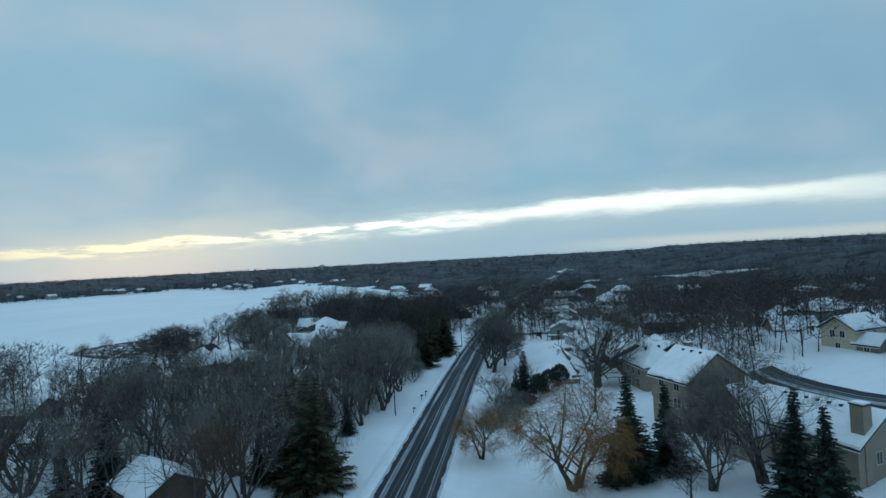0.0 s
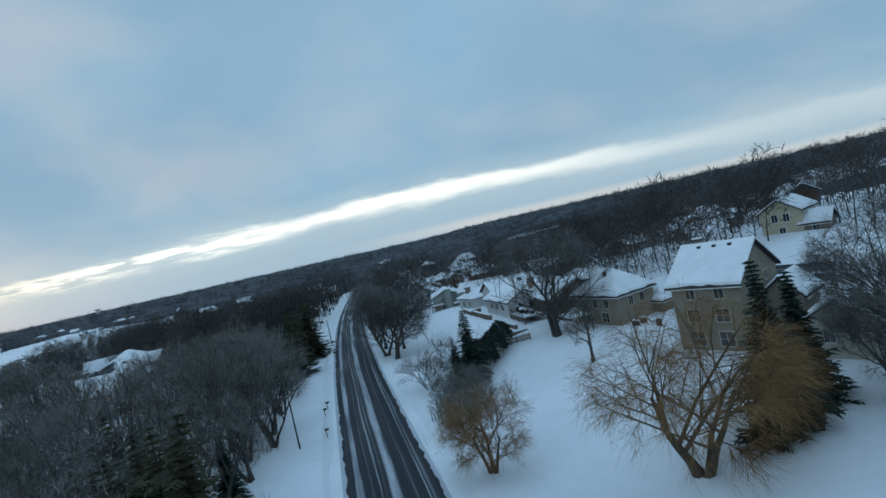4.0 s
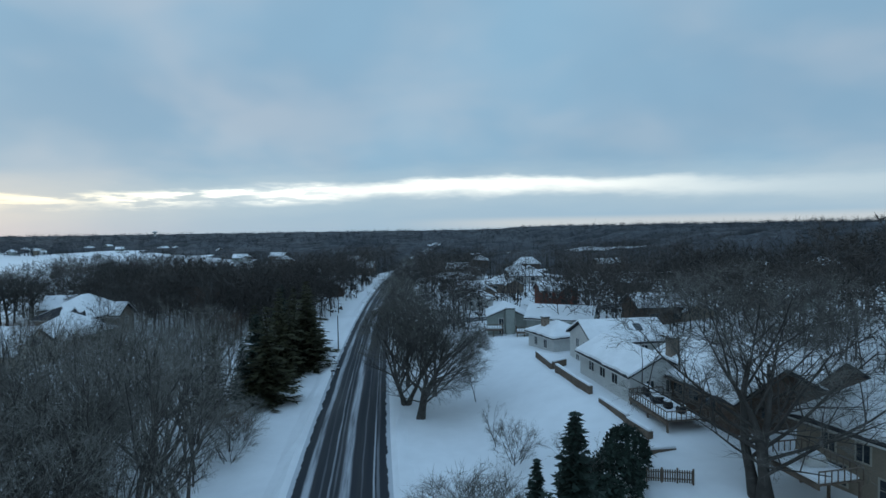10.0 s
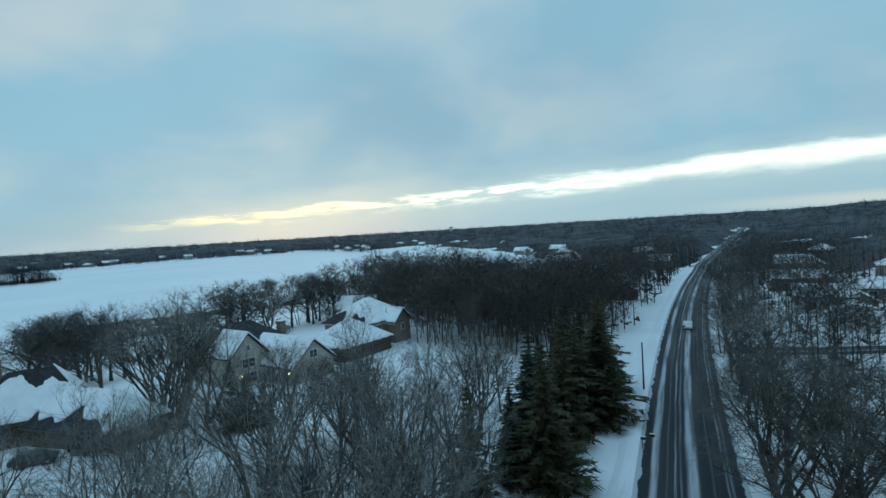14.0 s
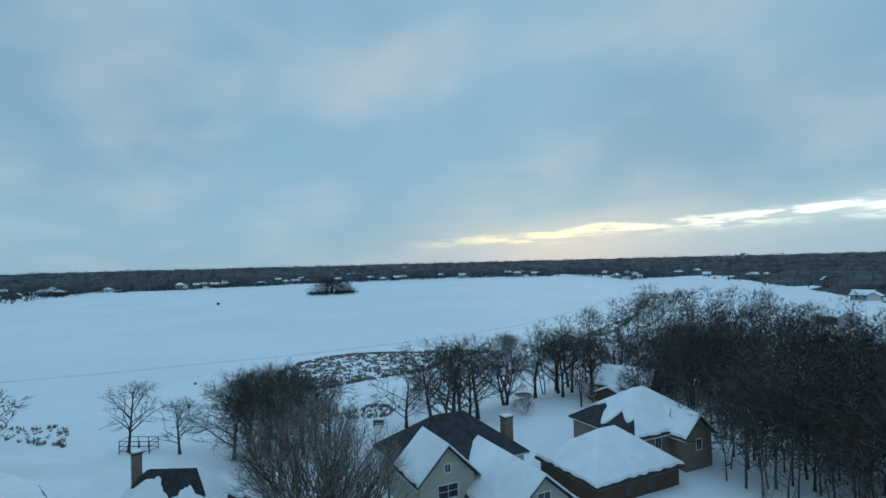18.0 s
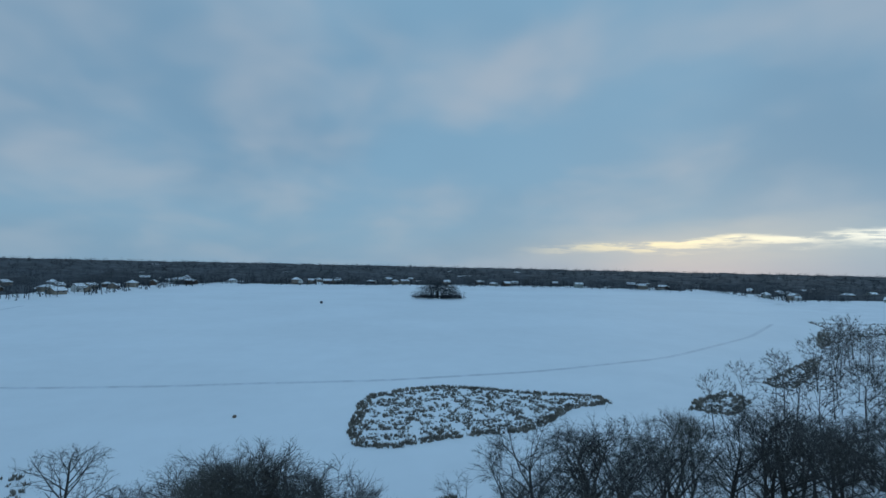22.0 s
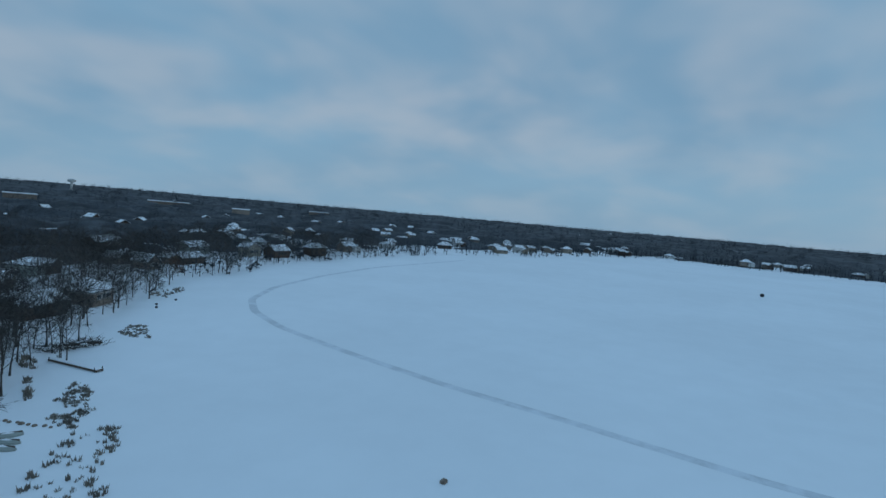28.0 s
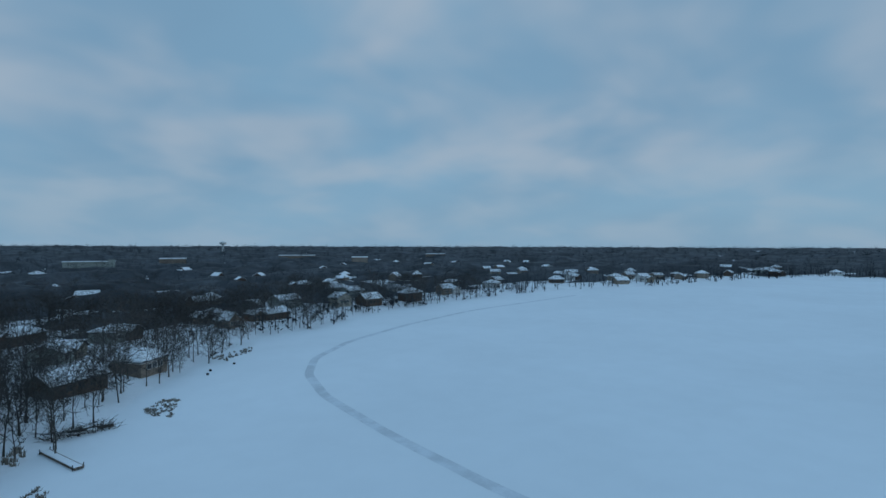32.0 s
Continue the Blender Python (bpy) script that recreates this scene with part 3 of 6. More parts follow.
tree_kind("russet0", "bare_tree", "leafless tree with reddish-brown fine twigs", "bark", "russet", seed=71, height=13.0, trunk_r=0.2, fork=0.8, limbs=(14, 7), spread=0.8, up=0.3, levels=2, twigs=12, twig_len=1.25, twig_w=0.016, first=0.24, wide=0.3, mid=0.6, tall=0.42)
for n_ in range(2):
    tree_kind("shrub%d" % n_, "shrub", "leafless many-stemmed shrub standing in snow", "bark", "twig", seed=81 + n_, height=4.2, trunk_r=0.045, fork=0.75, limbs=(5, 3), spread=0.6, up=0.4, levels=2, twigs=13, twig_len=0.75, twig_w=0.010, first=0.12, stems=7, wide=0.5, mid=0.5, tall=0.5)
for n_, h_ in enumerate((12.0, 10.0)):
    tree_kind("lone%d" % n_, "bare_tree", "leafless tree standing alone in the snow, dark limbs bare", "bark", "dark_twig", seed=46 + n_, height=h_, trunk_r=0.25, fork=0.86, limbs=(15, 6), spread=0.95, up=0.2, levels=2, twigs=9, twig_len=0.95, twig_w=0.022, first=0.3, wide=0.41, mid=0.63, tall=0.38, stout=1.7)
tree_kind("small0", "young_tree", "slender young leafless tree standing in snow", "bark", "twig", seed=91, height=7.5, trunk_r=0.07, fork=0.85, limbs=(11, 4), spread=0.55, up=0.6, levels=2, twigs=8, twig_len=0.7, twig_w=0.012, first=0.2, wide=0.24, mid=0.58, tall=0.43)
for n_ in range(4):
    dark_ = KINDS["wood%d" % n_][3].copy()
    dark_.materials[0] = M["dark_twig"]
    KINDS["dark%d" % n_] = KINDS["wood%d" % n_][:1] + ("tall leafless dark tree in the lakeside wood",) + KINDS["wood%d" % n_][2:3] + (dark_,) + KINDS["wood%d" % n_][4:]
for n_, (h_, w_) in enumerate(((14.0, 2.9), (11.5, 2.7), (9.0, 2.4))):
    V_, T_, CV_, CT_ = spruce_mesh(100 + n_, h_, w_, int(h_ * 2.7))
    KINDS["spruce%d" % n_] = ("spruce_tree", "dark green spruce with drooping boughs, in snow", tri_mesh("trunk", V_, T_, M["bark"]), tri_mesh("crown", CV_, CT_, M["spruce"]), h_)

for n_, (h_, w_) in enumerate(((14.5, 4.3), (12.5, 3.9))):
    V_, T_, CV_, CT_ = spruce_mesh(140 + n_, h_, w_, int(h_ * 1.9), 0.35, 0.6)
    KINDS["pine%d" % n_] = ("pine_tree", "broad olive-green pine with ragged boughs, in snow", tri_mesh("trunk", V_, T_, M["bark"]), tri_mesh("crown", CV_, CT_, M["pine"]), h_)

LITE = {}
for n_, (k_, kw_) in enumerate((("wood", dict(height=15.5, wide=0.31, spread=0.85)), ("wood", dict(height=14.0, wide=0.35, spread=0.85)), ("oak", dict(height=12.5, wide=0.42, spread=0.95)), ("oak", dict(height=13.5, wide=0.38, spread=0.95)))):
    V_, T_, CV_, CT_ = grow(seed=120 + n_, trunk_r=0.12, fork=0.82, limbs=(12, 4), up=0.25, levels=2, twigs=4, twig_len=1.6, twig_w=0.072, first=0.22, mid=0.61, tall=0.4, lite=True, **kw_)
    LITE[k_ + str(n_)] = np.concatenate([V_[np.array(T_).ravel()], CV_[np.array(CT_).ravel()]])

TREES = []      # x, y, radius kept clear by other trees


def tree(kind, x, y, height=None, seed=0, wide=1.0, group="", sink=0.0):
    name, label, trunk, crown, h = KINDS[kind]
    r = random.Random(int(x * 131 + y * 17) + seed)
    k = (height or h * r.uniform(0.85, 1.15)) / h
    ob = new(name, trunk)
    ob.matrix_world = pose(x, y, gz(x, y) - sink, r.uniform(-3, 3), r.uniform(-3, 3), r.uniform(0, 360)) @ Matrix.Diagonal((k * wide, k * wide, k, 1))
    c = new("crown", crown)
    c.parent = ob
    tagged(ob, label, "tree" if "shrub" not in kind else "shrub", group)
    TREES.append((x, y))
    return ob


# ---- houses ----
HOUSES = []     # x, y, radius kept free of trees


def window(parent, face, w, d, u, z, ww, wh, muntin=True, trim="trim"):
    """A framed window standing a little proud of a wall face of a wing w wide and d deep."""
    m = {"S": pose(u, -d / 2, z), "N": pose(u, d / 2, z, 0, 0, 180), "E": pose(w / 2, u, z, 0, 0, 90), "W": pose(-w / 2, u, z, 0, 0, -90)}[face]
    f = 0.12
    bm = bmesh.new()
    for a in ((-ww / 2 - f, -0.07, -wh / 2 - f, -ww / 2, 0.02, wh / 2 + f), (ww / 2, -0.07, -wh / 2 - f, ww / 2 + f, 0.02, wh / 2 + f), (-ww / 2, -0.07, wh / 2, ww / 2, 0.02, wh / 2 + f), (-ww / 2, -0.09, -wh / 2 - f, ww / 2, 0.02, -wh / 2)):
        box(bm, *a)
    if muntin:
        box(bm, -0.03, -0.06, -wh / 2, 0.03, 0.0, wh / 2)
        if wh > 1.3:
            box(bm, -ww / 2, -0.055, -0.03, -0.03, 0.0, 0.03)
            box(bm, 0.03, -0.055, -0.03, ww / 2, 0.0, 0.03)
    fr = part("window", bm, M[trim], parent)
    fr.matrix_basis = m
    bm = bmesh.new()
    box(bm, -ww / 2, -0.03, -wh / 2, ww / 2, 0.01, wh / 2)
    part("pane", bm, M["glass"], fr, "dark window glass")
    return fr


def chimney(parent, x, y, z0, z1, mat, s=0.55):
    bm = bmesh.new()
    box(bm, x - s, y - s, z0, x + s, y + s, z1)
    c = part("chimney", bm, M[mat], parent)
    bm = bmesh.new()
    box(bm, x - s - 0.1, y - s - 0.1, z1, x + s + 0.1, y + s + 0.1, z1 + 0.14)
    part("cap", bm, M["metal"], c)
    bm = bmesh.new()
    box(bm, x - s, y - s, z1 + 0.14, x + s, y + s, z1 + 0.3)
    part("snow_cap", bm, M["roof_snow"], c, "cap of snow")


def roof_faces(kind, w, d, h, rise, o):
    """The planes of a roof over a wing: lists of corner points, eaves first."""
    W, D = w / 2 + o, d / 2 + o
    if kind == "gy":
        k = rise / (w / 2)
        e = h - o * k
        return [[(-W, -D, e), (-W, D, e), (0, D, h + rise), (0, -D, h + rise)], [(W, D, e), (W, -D, e), (0, -D, h + rise), (0, D, h + rise)]]
    if kind == "gx":
        k = rise / (d / 2)
        e = h - o * k
        return [[(W, -D, e), (-W, -D, e), (-W, 0, h + rise), (W, 0, h + rise)], [(-W, D, e), (W, D, e), (W, 0, h + rise), (-W, 0, h + rise)]]
    m = min(w, d) / 2
    e = h - o * rise / m
    rx, ry = w / 2 - m, d / 2 - m
    t = h + rise
    a, b = (-rx - 0.05, -ry - 0.05, t), (rx + 0.05, ry + 0.05, t)
    if w >= d:
        a, b = (-rx - 0.05, 0, t), (rx + 0.05, 0, t)
        return [[(W, -D, e), (-W, -D, e), a, b], [(-W, D, e), (W, D, e), b, a], [(-W, -D, e), (-W, D, e), a], [(W, D, e), (W, -D, e), b]]
    a, b = (0, -ry - 0.05, t), (0, ry + 0.05, t)
    return [[(-W, -D, e), (-W, D, e), b, a], [(W, D, e), (W, -D, e), a, b], [(W, -D, e), (-W, -D, e), a], [(-W, D, e), (W, D, e), b]]


def wing(house, x, y, z0, w, d, h, roof, rise, wall, over=0.5, bare=(), turn=0.0, windows=(), vents=0, base=-1.6, detail=True):
    """One block of a house: walls, roof planes with their snow, windows."""
    hub = Matrix.Translation((x, y, z0)) @ pose(0, 0, 0, 0, 0, turn)
    t = 0.18

    def put(ob):
        ob.matrix_basis = hub @ ob.matrix_basis
        return ob

    for sy in (-1, 1):
        poly = [(-w / 2, 0, base), (w / 2, 0, base), (w / 2, 0, h), (-w / 2, 0, h)]
        if roof == "gy":
            poly.insert(3, (0, 0, h + rise - 0.05))
        bm = bmesh.new()
        prism(bm, [(p[0], sy * d / 2, p[2]) for p in poly], (0, -sy * t, 0))
        bmesh.ops.recalc_face_normals(bm, faces=bm.faces)
        put(part("wall", bm, M[wall], house))
        poly = [(0, -d / 2 + t, base), (0, d / 2 - t, base), (0, d / 2 - t, h), (0, -d / 2 + t, h)]
        if roof == "gx":
            poly.insert(3, (0, 0, h + rise - 0.05))
        bm = bmesh.new()
        prism(bm, [(sy * w / 2, p[1], p[2]) for p in poly], (-sy * t, 0, 0))
        bmesh.ops.recalc_face_normals(bm, faces=bm.faces)
        put(part("wall", bm, M[wall], house))
    rr = random.Random(int(x * 7 + y * 3 + w * 11))
    for k, f in enumerate(roof_faces(roof, w, d, h, rise, over)):
        pts = [Vector(p) for p in f]
        nrm = (pts[1] - pts[0]).cross(pts[2] - pts[1]).normalized()
        if nrm.z < 0:
            nrm = -nrm
        bm = bmesh.new()
        prism(bm, pts, nrm * 0.16)
        bmesh.ops.recalc_face_normals(bm, faces=bm.faces)
        plane = put(part("roof", bm, M["shingle"], house))
        if detail:
            e0, e1 = pts[0], pts[1]
            out = (e1 - e0).cross(Vector((0, 0, 1))).normalized() * 0.1
            if out.dot((e0 + e1) / 2 - sum(pts, Vector()) / len(pts)) < 0:
                out = -out
            bm = bmesh.new()
            prism(bm, [e0, e1, e1 + out, e0 + out], (0, 0, -0.13))
            bmesh.ops.recalc_face_normals(bm, faces=bm.faces)
            put(part("gutter", bm, M["trim" if wall != "brown" else "deck"], house))
        mode = bare[k] if k < len(bare) else 0
        if mode == 2:
            continue    # bare shingles
        # snow lies on the plane, its lower edge uneven
        lift = Vector((0, 0, 0.17 / nrm.z))
        ins = [p + lift for p in pts]
        lo, hi = ins[:2], ins[2:]
        steps = max(4, int((lo[1] - lo[0]).length / (0.8 if mode == 0 else 0.4)))
        a_hi, b_hi = (hi[-1], hi[0])
        bm = bmesh.new()
        top, bot = [], []
        cut = 0.0 if mode == 0 else 0.35 if mode == 1 else 0.6
        for s in range(steps + 1):
            g = s / steps
            low, high = lo[0].lerp(lo[1], g), a_hi.lerp(b_hi, g)
            low = low.lerp(high, max(0.0, (rr.random() * (0.045 if 0 < s < steps else 0.0) if mode == 0 else cut * (0.9 + 1.5 * noise.noise(Vector((s * 0.13, x + k * 7.3, y))) + 0.15 * noise.noise(Vector((s * 0.4, y, x)))) + rr.uniform(-0.01, 0.01))))
            if mode == 3:
                low, high = lo[0].lerp(lo[1], g), lo[0].lerp(lo[1], g).lerp(high, 0.7 + 0.25 * noise.noise(Vector((s * 0.16, x, y + k))) + rr.uniform(-0.03, 0.03))
            thick = rr.uniform(0.22, 0.26)
            bot.append((bm.verts.new(low), bm.verts.new(high)))
            top.append((bm.verts.new(low.lerp(high, 0.02) + Vector((0, 0, thick))), bm.verts.new(high + Vector((0, 0, 0.24)))))
        for s in range(steps):
            bm.faces.new((top[s][0], top[s + 1][0], top[s + 1][1], top[s][1]))
            bm.faces.new((bot[s][0], bot[s + 1][0], top[s + 1][0], top[s][0]))
        for s in (0, steps):
            bm.faces.new((bot[s][0], top[s][0], top[s][1], bot[s][1]))
        bmesh.ops.remove_doubles(bm, verts=bm.verts, dist=0.002)
        sn = part("snow", bm, M["roof_snow"], plane, "thick layer of roof snow")
    for k in range(vents):
        u = (k + 0.5) / vents * 0.7 - 0.35
        bm = bmesh.new()
        if roof == "gy":
            box(bm, -0.9, u * d - 0.2, h + rise - 0.75, -0.5, u * d + 0.2, h + rise + 0.12)
        else:
            box(bm, u * w - 0.2, -0.9, h + rise - 0.75, u * w + 0.2, -0.5, h + rise + 0.12)
        put(part("roof_vent", bm, M["metal"], house))
    for row in windows:
        put(window(house, row[0], w, d, *row[1:], trim="deck" if wall == "brown" else "garage" if wall == "tan" else "trim"))


def house(x, y, yaw, label, z=None, radius=9):
    ob = new("house", None)
    ob.empty_display_size = 0.5
    ob.matrix_world = pose(x, y, gz(x, y) if z is None else z, 0, 0, yaw)
    HOUSES.append((x, y, radius))
    return tagged(ob, label, "house", "houses round the lake")


def three_windows(face, d, z, n=3, ww=0.9, wh=1.3):
    return [(face, (k + 0.5) / n * d * 0.8 - d * 0.4, z, ww, wh) for k in range(n)]


# right of the road
h = house(40.1, 71.9, -51, "tall tan siding house with a snowy gable roof and stone chimney", z=3.2)
wing(h, 0, 0, 0, 7.6, 11.0, 7.7, "gx", 3.6, "tan", vents=3, windows=three_windows("S", 8, 1.4, 2, 1.5, 1.6) + three_windows("S", 8, 4.1, 2, 1.4, 1.4) + three_windows("S", 8, 6.6, 2, 1.0, 1.1) + three_windows("W", 10, 4.2, 3) + three_windows("W", 10, 1.5, 2) + three_windows("E", 10, 4.4, 2) + three_windows("E", 10, 6.9, 2, 0.9, 1.0))
chimney(h, -2.6, 1.0, 9.5, 12.0, "stone", 0.5)
wing(h, 5.8, 2.6, 1.5, 4.0, 5, 3.4, "gy", 1.8, "tan")

h = house(33.6, 95.2, 27, "tan siding house with a snowy hip roof and attached garage", z=3.2)
wing(h, 0, 0, 0, 7.8, 9.8, 4.9, "hip", 3.1, "tan", vents=2, windows=three_windows("S", 6, 3.4, 2) + three_windows("W", 9, 3.4, 3) + three_windows("W", 9, 1.2, 2, 1.4, 1.5))
wing(h, 7.6, -3.4, 0, 8.0, 6.2, 2.3, "hip", 2.3, "tan", windows=[("E", 0.5, 1.4, 1.0, 1.0)])

h = house(28.4, 112.2, -74, "low dark brown house with a broad snowy roof", z=2.9, radius=10)
wing(h, 0, 0, 0, 14.5, 9.6, 4.2, "gx", 2.6, "brown", over=0.8, windows=three_windows("S", 13, 2.9, 4, 1.5, 1.2) + three_windows("E", 8, 2.8, 2))
wing(h, -1.0, 9.0, 0, 12.5, 8.0, 4.0, "gx", 2.3, "brown", over=0.6, windows=three_windows("E", 6, 2.6, 2))
chimney(h, -5.0, -3.0, 3, 7.4, "stone", 0.55)

h = house(20.0, 119.0, -74, "white siding house with a low snowy roof", z=3.0)
wing(h, 0, 0, 0, 12.5, 7.2, 4.0, "gx", 1.8, "white", windows=three_windows("S", 11, 2.8, 3, 1.3, 1.2) + three_windows("E", 6, 2.6, 2))
h = house(21.4, 131.8, 12, "white gabled house with a skylight in its snowy roof", z=2.7)
wing(h, 0, 0, 0, 11.0, 9.2, 4.8, "gx", 2.1, "white", windows=three_windows("W", 7, 3.6, 2, 1.1, 1.3) + three_windows("W", 7, 1.4, 2, 1.1, 1.2) + three_windows("S", 9, 3.6, 2))
bm = bmesh.new()
box(bm, -0.5, -0.75, 0.0, 0.5, 0.75, 0.16)
sky_light = part("skylight", bm, M["glass"], h, "dark roof skylight")
sky_light.matrix_basis = pose(2.0, -2.2, 4.8 + 1.1 + 0.42, 24, 0, 0)
h = house(14.2, 143.0, -62, "small white hip-roofed house with a stone chimney under snow", z=2.0)
wing(h, 0, 0, 0, 7.6, 7, 3.8, "hip", 1.6, "white", windows=three_windows("S", 7, 2.4, 2))
chimney(h, -1.2, -1.8, 3.4, 6.2, "stone", 0.5)
h = house(5.9, 166.4, 2, "grey-green twin-gabled house with a tall siding chimney", z=1.0)
wing(h, 0, 0, 0, 8, 9, 4.2, "gy", 1.7, "sage", windows=three_windows("S", 6, 3.2, 2) + three_windows("S", 6, 1.2, 2))
chimney(h, 0.6, -4.9, -1, 6.0, "sage", 0.9)
wing(h, 11.0, -6.0, 0, 12.5, 8.5, 4.6, "gx", 1.9, "sage", turn=-20, windows=three_windows("S", 8, 2.8, 3) + three_windows("W", 6, 2.8, 2))
h = house(21.0, 209, 10, "red brick house with a snow-covered gable roof", z=2.4)
wing(h, 0, 0, 0, 10, 7.5, 3.2, "gx", 2.0, "red", windows=three_windows("S", 9, 1.9, 3))
wing(h, 2.6, -2.6, 0, 5, 6, 3.0, "gy", 1.7, "red", windows=three_windows("S", 3.4, 1.8, 1))
HOUSES += [(12, 194, 13), (17, 180, 10), (4, 176, 8)]
h = house(-1.5, 208, -10, "small white cottage with a snowy roof", z=0.3)
wing(h, 0, 0, 0, 8, 7, 2.8, "gy", 1.7, "white", windows=three_windows("S", 6, 1.6, 2))

# on the hill
h = house(70.5, 104.5, -50, "pale cream two-storey house with a snowy gable roof", z=8.8)
wing(h, 0, 0, 0, 6.4, 8.4, 4.9, "gy", 2.0, "yellow", windows=three_windows("S", 4.6, 3.8, 2) + three_windows("S", 4.6, 1.4, 1) + three_windows("E", 6, 3.8, 2))
wing(h, 4.9, -1.8, 0, 4, 4.2, 2.4, "gx", 1.6, "taupe", windows=three_windows("S", 4, 1.6, 1))
h = house(65.0, 126, 6, "grey house with a large snowy garage roof", z=7.4)
wing(h, 0, 0, 0, 9, 7.5, 3.0, "gx", 2.4, "taupe", windows=three_windows("S", 7, 1.7, 2))
wing(h, 1.0, 7.0, 0, 8, 7, 4.6, "gy", 2.2, "taupe", windows=three_windows("S", 6, 3.6, 2))
h = house(53.0, 58.2, -50, "broad tan house with vents along its snowy ridge", z=3.8, radius=10)
wing(h, 0, 0, 0, 14, 9.5, 4.3, "gx", 3.0, "tan", vents=7, windows=three_windows("S", 11, 2.6, 3) + three_windows("E", 7, 2.6, 2))
wing(h, -6.5, -4.5, 0, 6, 6.5, 3.0, "gy", 2.0, "cream", windows=three_windows("S", 5, 1.6, 2))
chimney(h, 6.4, -3.0, -1, 8.6, "tan", 0.7)
HOUSES += [(58, 80, 8), (55, 90, 7), (53, 101, 6), (64, 84, 10), (67, 93, 9), (62, 73, 7), (72, 64, 6)]

# between road and lake
h = house(-87, 133, 0, "large cream lakeside house, dark roof half bare of snow", z=0.6, radius=12)
wing(h, -4.5, 0.5, 0, 11, 15, 5.2, "hip", 4.0, "cream", bare=(2, 2, 2, 2), windows=three_windows("E", 12, 3.8, 3))
wing(h, 1.5, -4.2, 0, 6, 6.5, 5.4, "gx", 3.2, "cream", windows=[("E", 0.0, 3.9, 2.3, 1.4), ("E", 0.0, 1.5, 2.5, 1.6), ("E", 0.0, 6.3, 0.6, 0.8)])
wing(h, 6.0, 2.6, 0, 12.5, 8.6, 3.2, "gx", 3.6, "cream", windows=three_windows("E", 6, 1.8, 2, 1.0, 1.2) + [("E", 0, 4.6, 1.5, 1.2)] + three_windows("S", 10, 1.8, 3))
chimney(h, -3.0, 8.2, 0, 8.0, "stone", 0.6)
h = house(-86, 158, 0, "large brick lakeside house with many snowy hipped roofs", z=0.6, radius=12)
wing(h, -2.0, 4.5, 0, 12, 14, 5.2, "hip", 4.0, "taupe", bare=(1, 0, 1, 0), windows=three_windows("E", 11, 3.8, 3) + three_windows("E", 11, 1.4, 3))
wing(h, 3.2, -6.5, 0, 10.5, 13, 3.0, "hip", 3.6, "brown", bare=(0, 0, 0, 0), windows=three_windows("E", 9, 1.6, 2))
wing(h, 4.0, 6.2, 0, 5, 5, 5.0, "gx", 2.2, "taupe", windows=three_windows("E", 3, 3.6, 1))
h = house(-91, 102, 14, "dark brown lakeside house with a patchy snow roof", z=0.6, radius=12)
wing(h, 0.7, 0.3, 0, 7.8, 12.4, 3.6, "hip", 5.0, "brown", bare=(3, 3, 3, 1), turn=-40, windows=three_windows("E", 9, 2.0, 3))
wing(h, 11.0, 1.1, 0, 15.4, 7.0, 2.9, "hip", 3.2, "brown", turn=2, bare=(1, 0, 0, 0), windows=three_windows("S", 12, 1.7, 3))
chimney(h, -1.6, -2.4, 4, 10.3, "stone", 0.42)
h = house(-101, 85.5, 20, "grey lakeside house with a snowy gable roof", z=0.2)
wing(h, 0, 0, 0, 12, 9, 4.0, "gx", 3.0, "taupe", windows=three_windows("S", 9, 2.2, 3))
for hx, hy, hyaw, hm in ((-65, 44, 30, "taupe"), (-29, 32.5, -20, "brown"), (-90, 53, 10, "brown")):
    h = house(hx, hy, hyaw, "small cottage among bare trees, roof under snow")
    wing(h, 0, 0, 0, 10, 8, 3.0, "gx", 2.3, hm, windows=three_windows("S", 8, 1.7, 3))


# along the curving shore
for hx, hy, hyaw, hw, hd, hh_, hroof, hrise, hm, hlab in ((-180.5, -3.0, 212, 13, 7, 2.8, "gx", 2.0, "brown", "long low lakeside house with snow along its roof"), (-197.0, -15.5, 215, 9, 9, 3.6, "hip", 2.6, "taupe", "round-looking lakeside house with a snowy hipped roof"),
                                                       (-239, -67, 205, 6, 7, 3.0, "gy", 2.4, "taupe", "small gabled lakeside cottage, roof white with snow"), (-283, -108, 200, 14, 8, 4.2, "gx", 2.2, "sage", "broad dark lakeside house under a snowy roof"),
                                                       (-307, -96, 190, 9, 7, 4.4, "gy", 2.2, "cream", "pale gabled lakeside house under snow"), (-324, -95, 190, 12, 8, 3.4, "gx", 2.6, "brown", "dark lakeside house with a broad snowy roof")):
    h = house(hx, hy, hyaw, hlab, radius=8)
    wing(h, 0, 0, 0, hw, hd, hh_, hroof, hrise, hm, windows=three_windows("S", hw * 0.8, hh_ * 0.55, 3, 1.4, 1.3))

h = house(-108.5, 181.5, 25, "dark cabin with a snowy roof and deck among lakeside trees", radius=6)
wing(h, 0, 0, 0, 9.5, 8.5, 3.6, "gx", 2.7, "brown", windows=three_windows("S", 6, 1.6, 2) + three_windows("E", 5, 1.6, 1))
wing(h, -1.5, -5.4, 0, 4.4, 2.6, 2.6, "gy", 1.0, "brown")

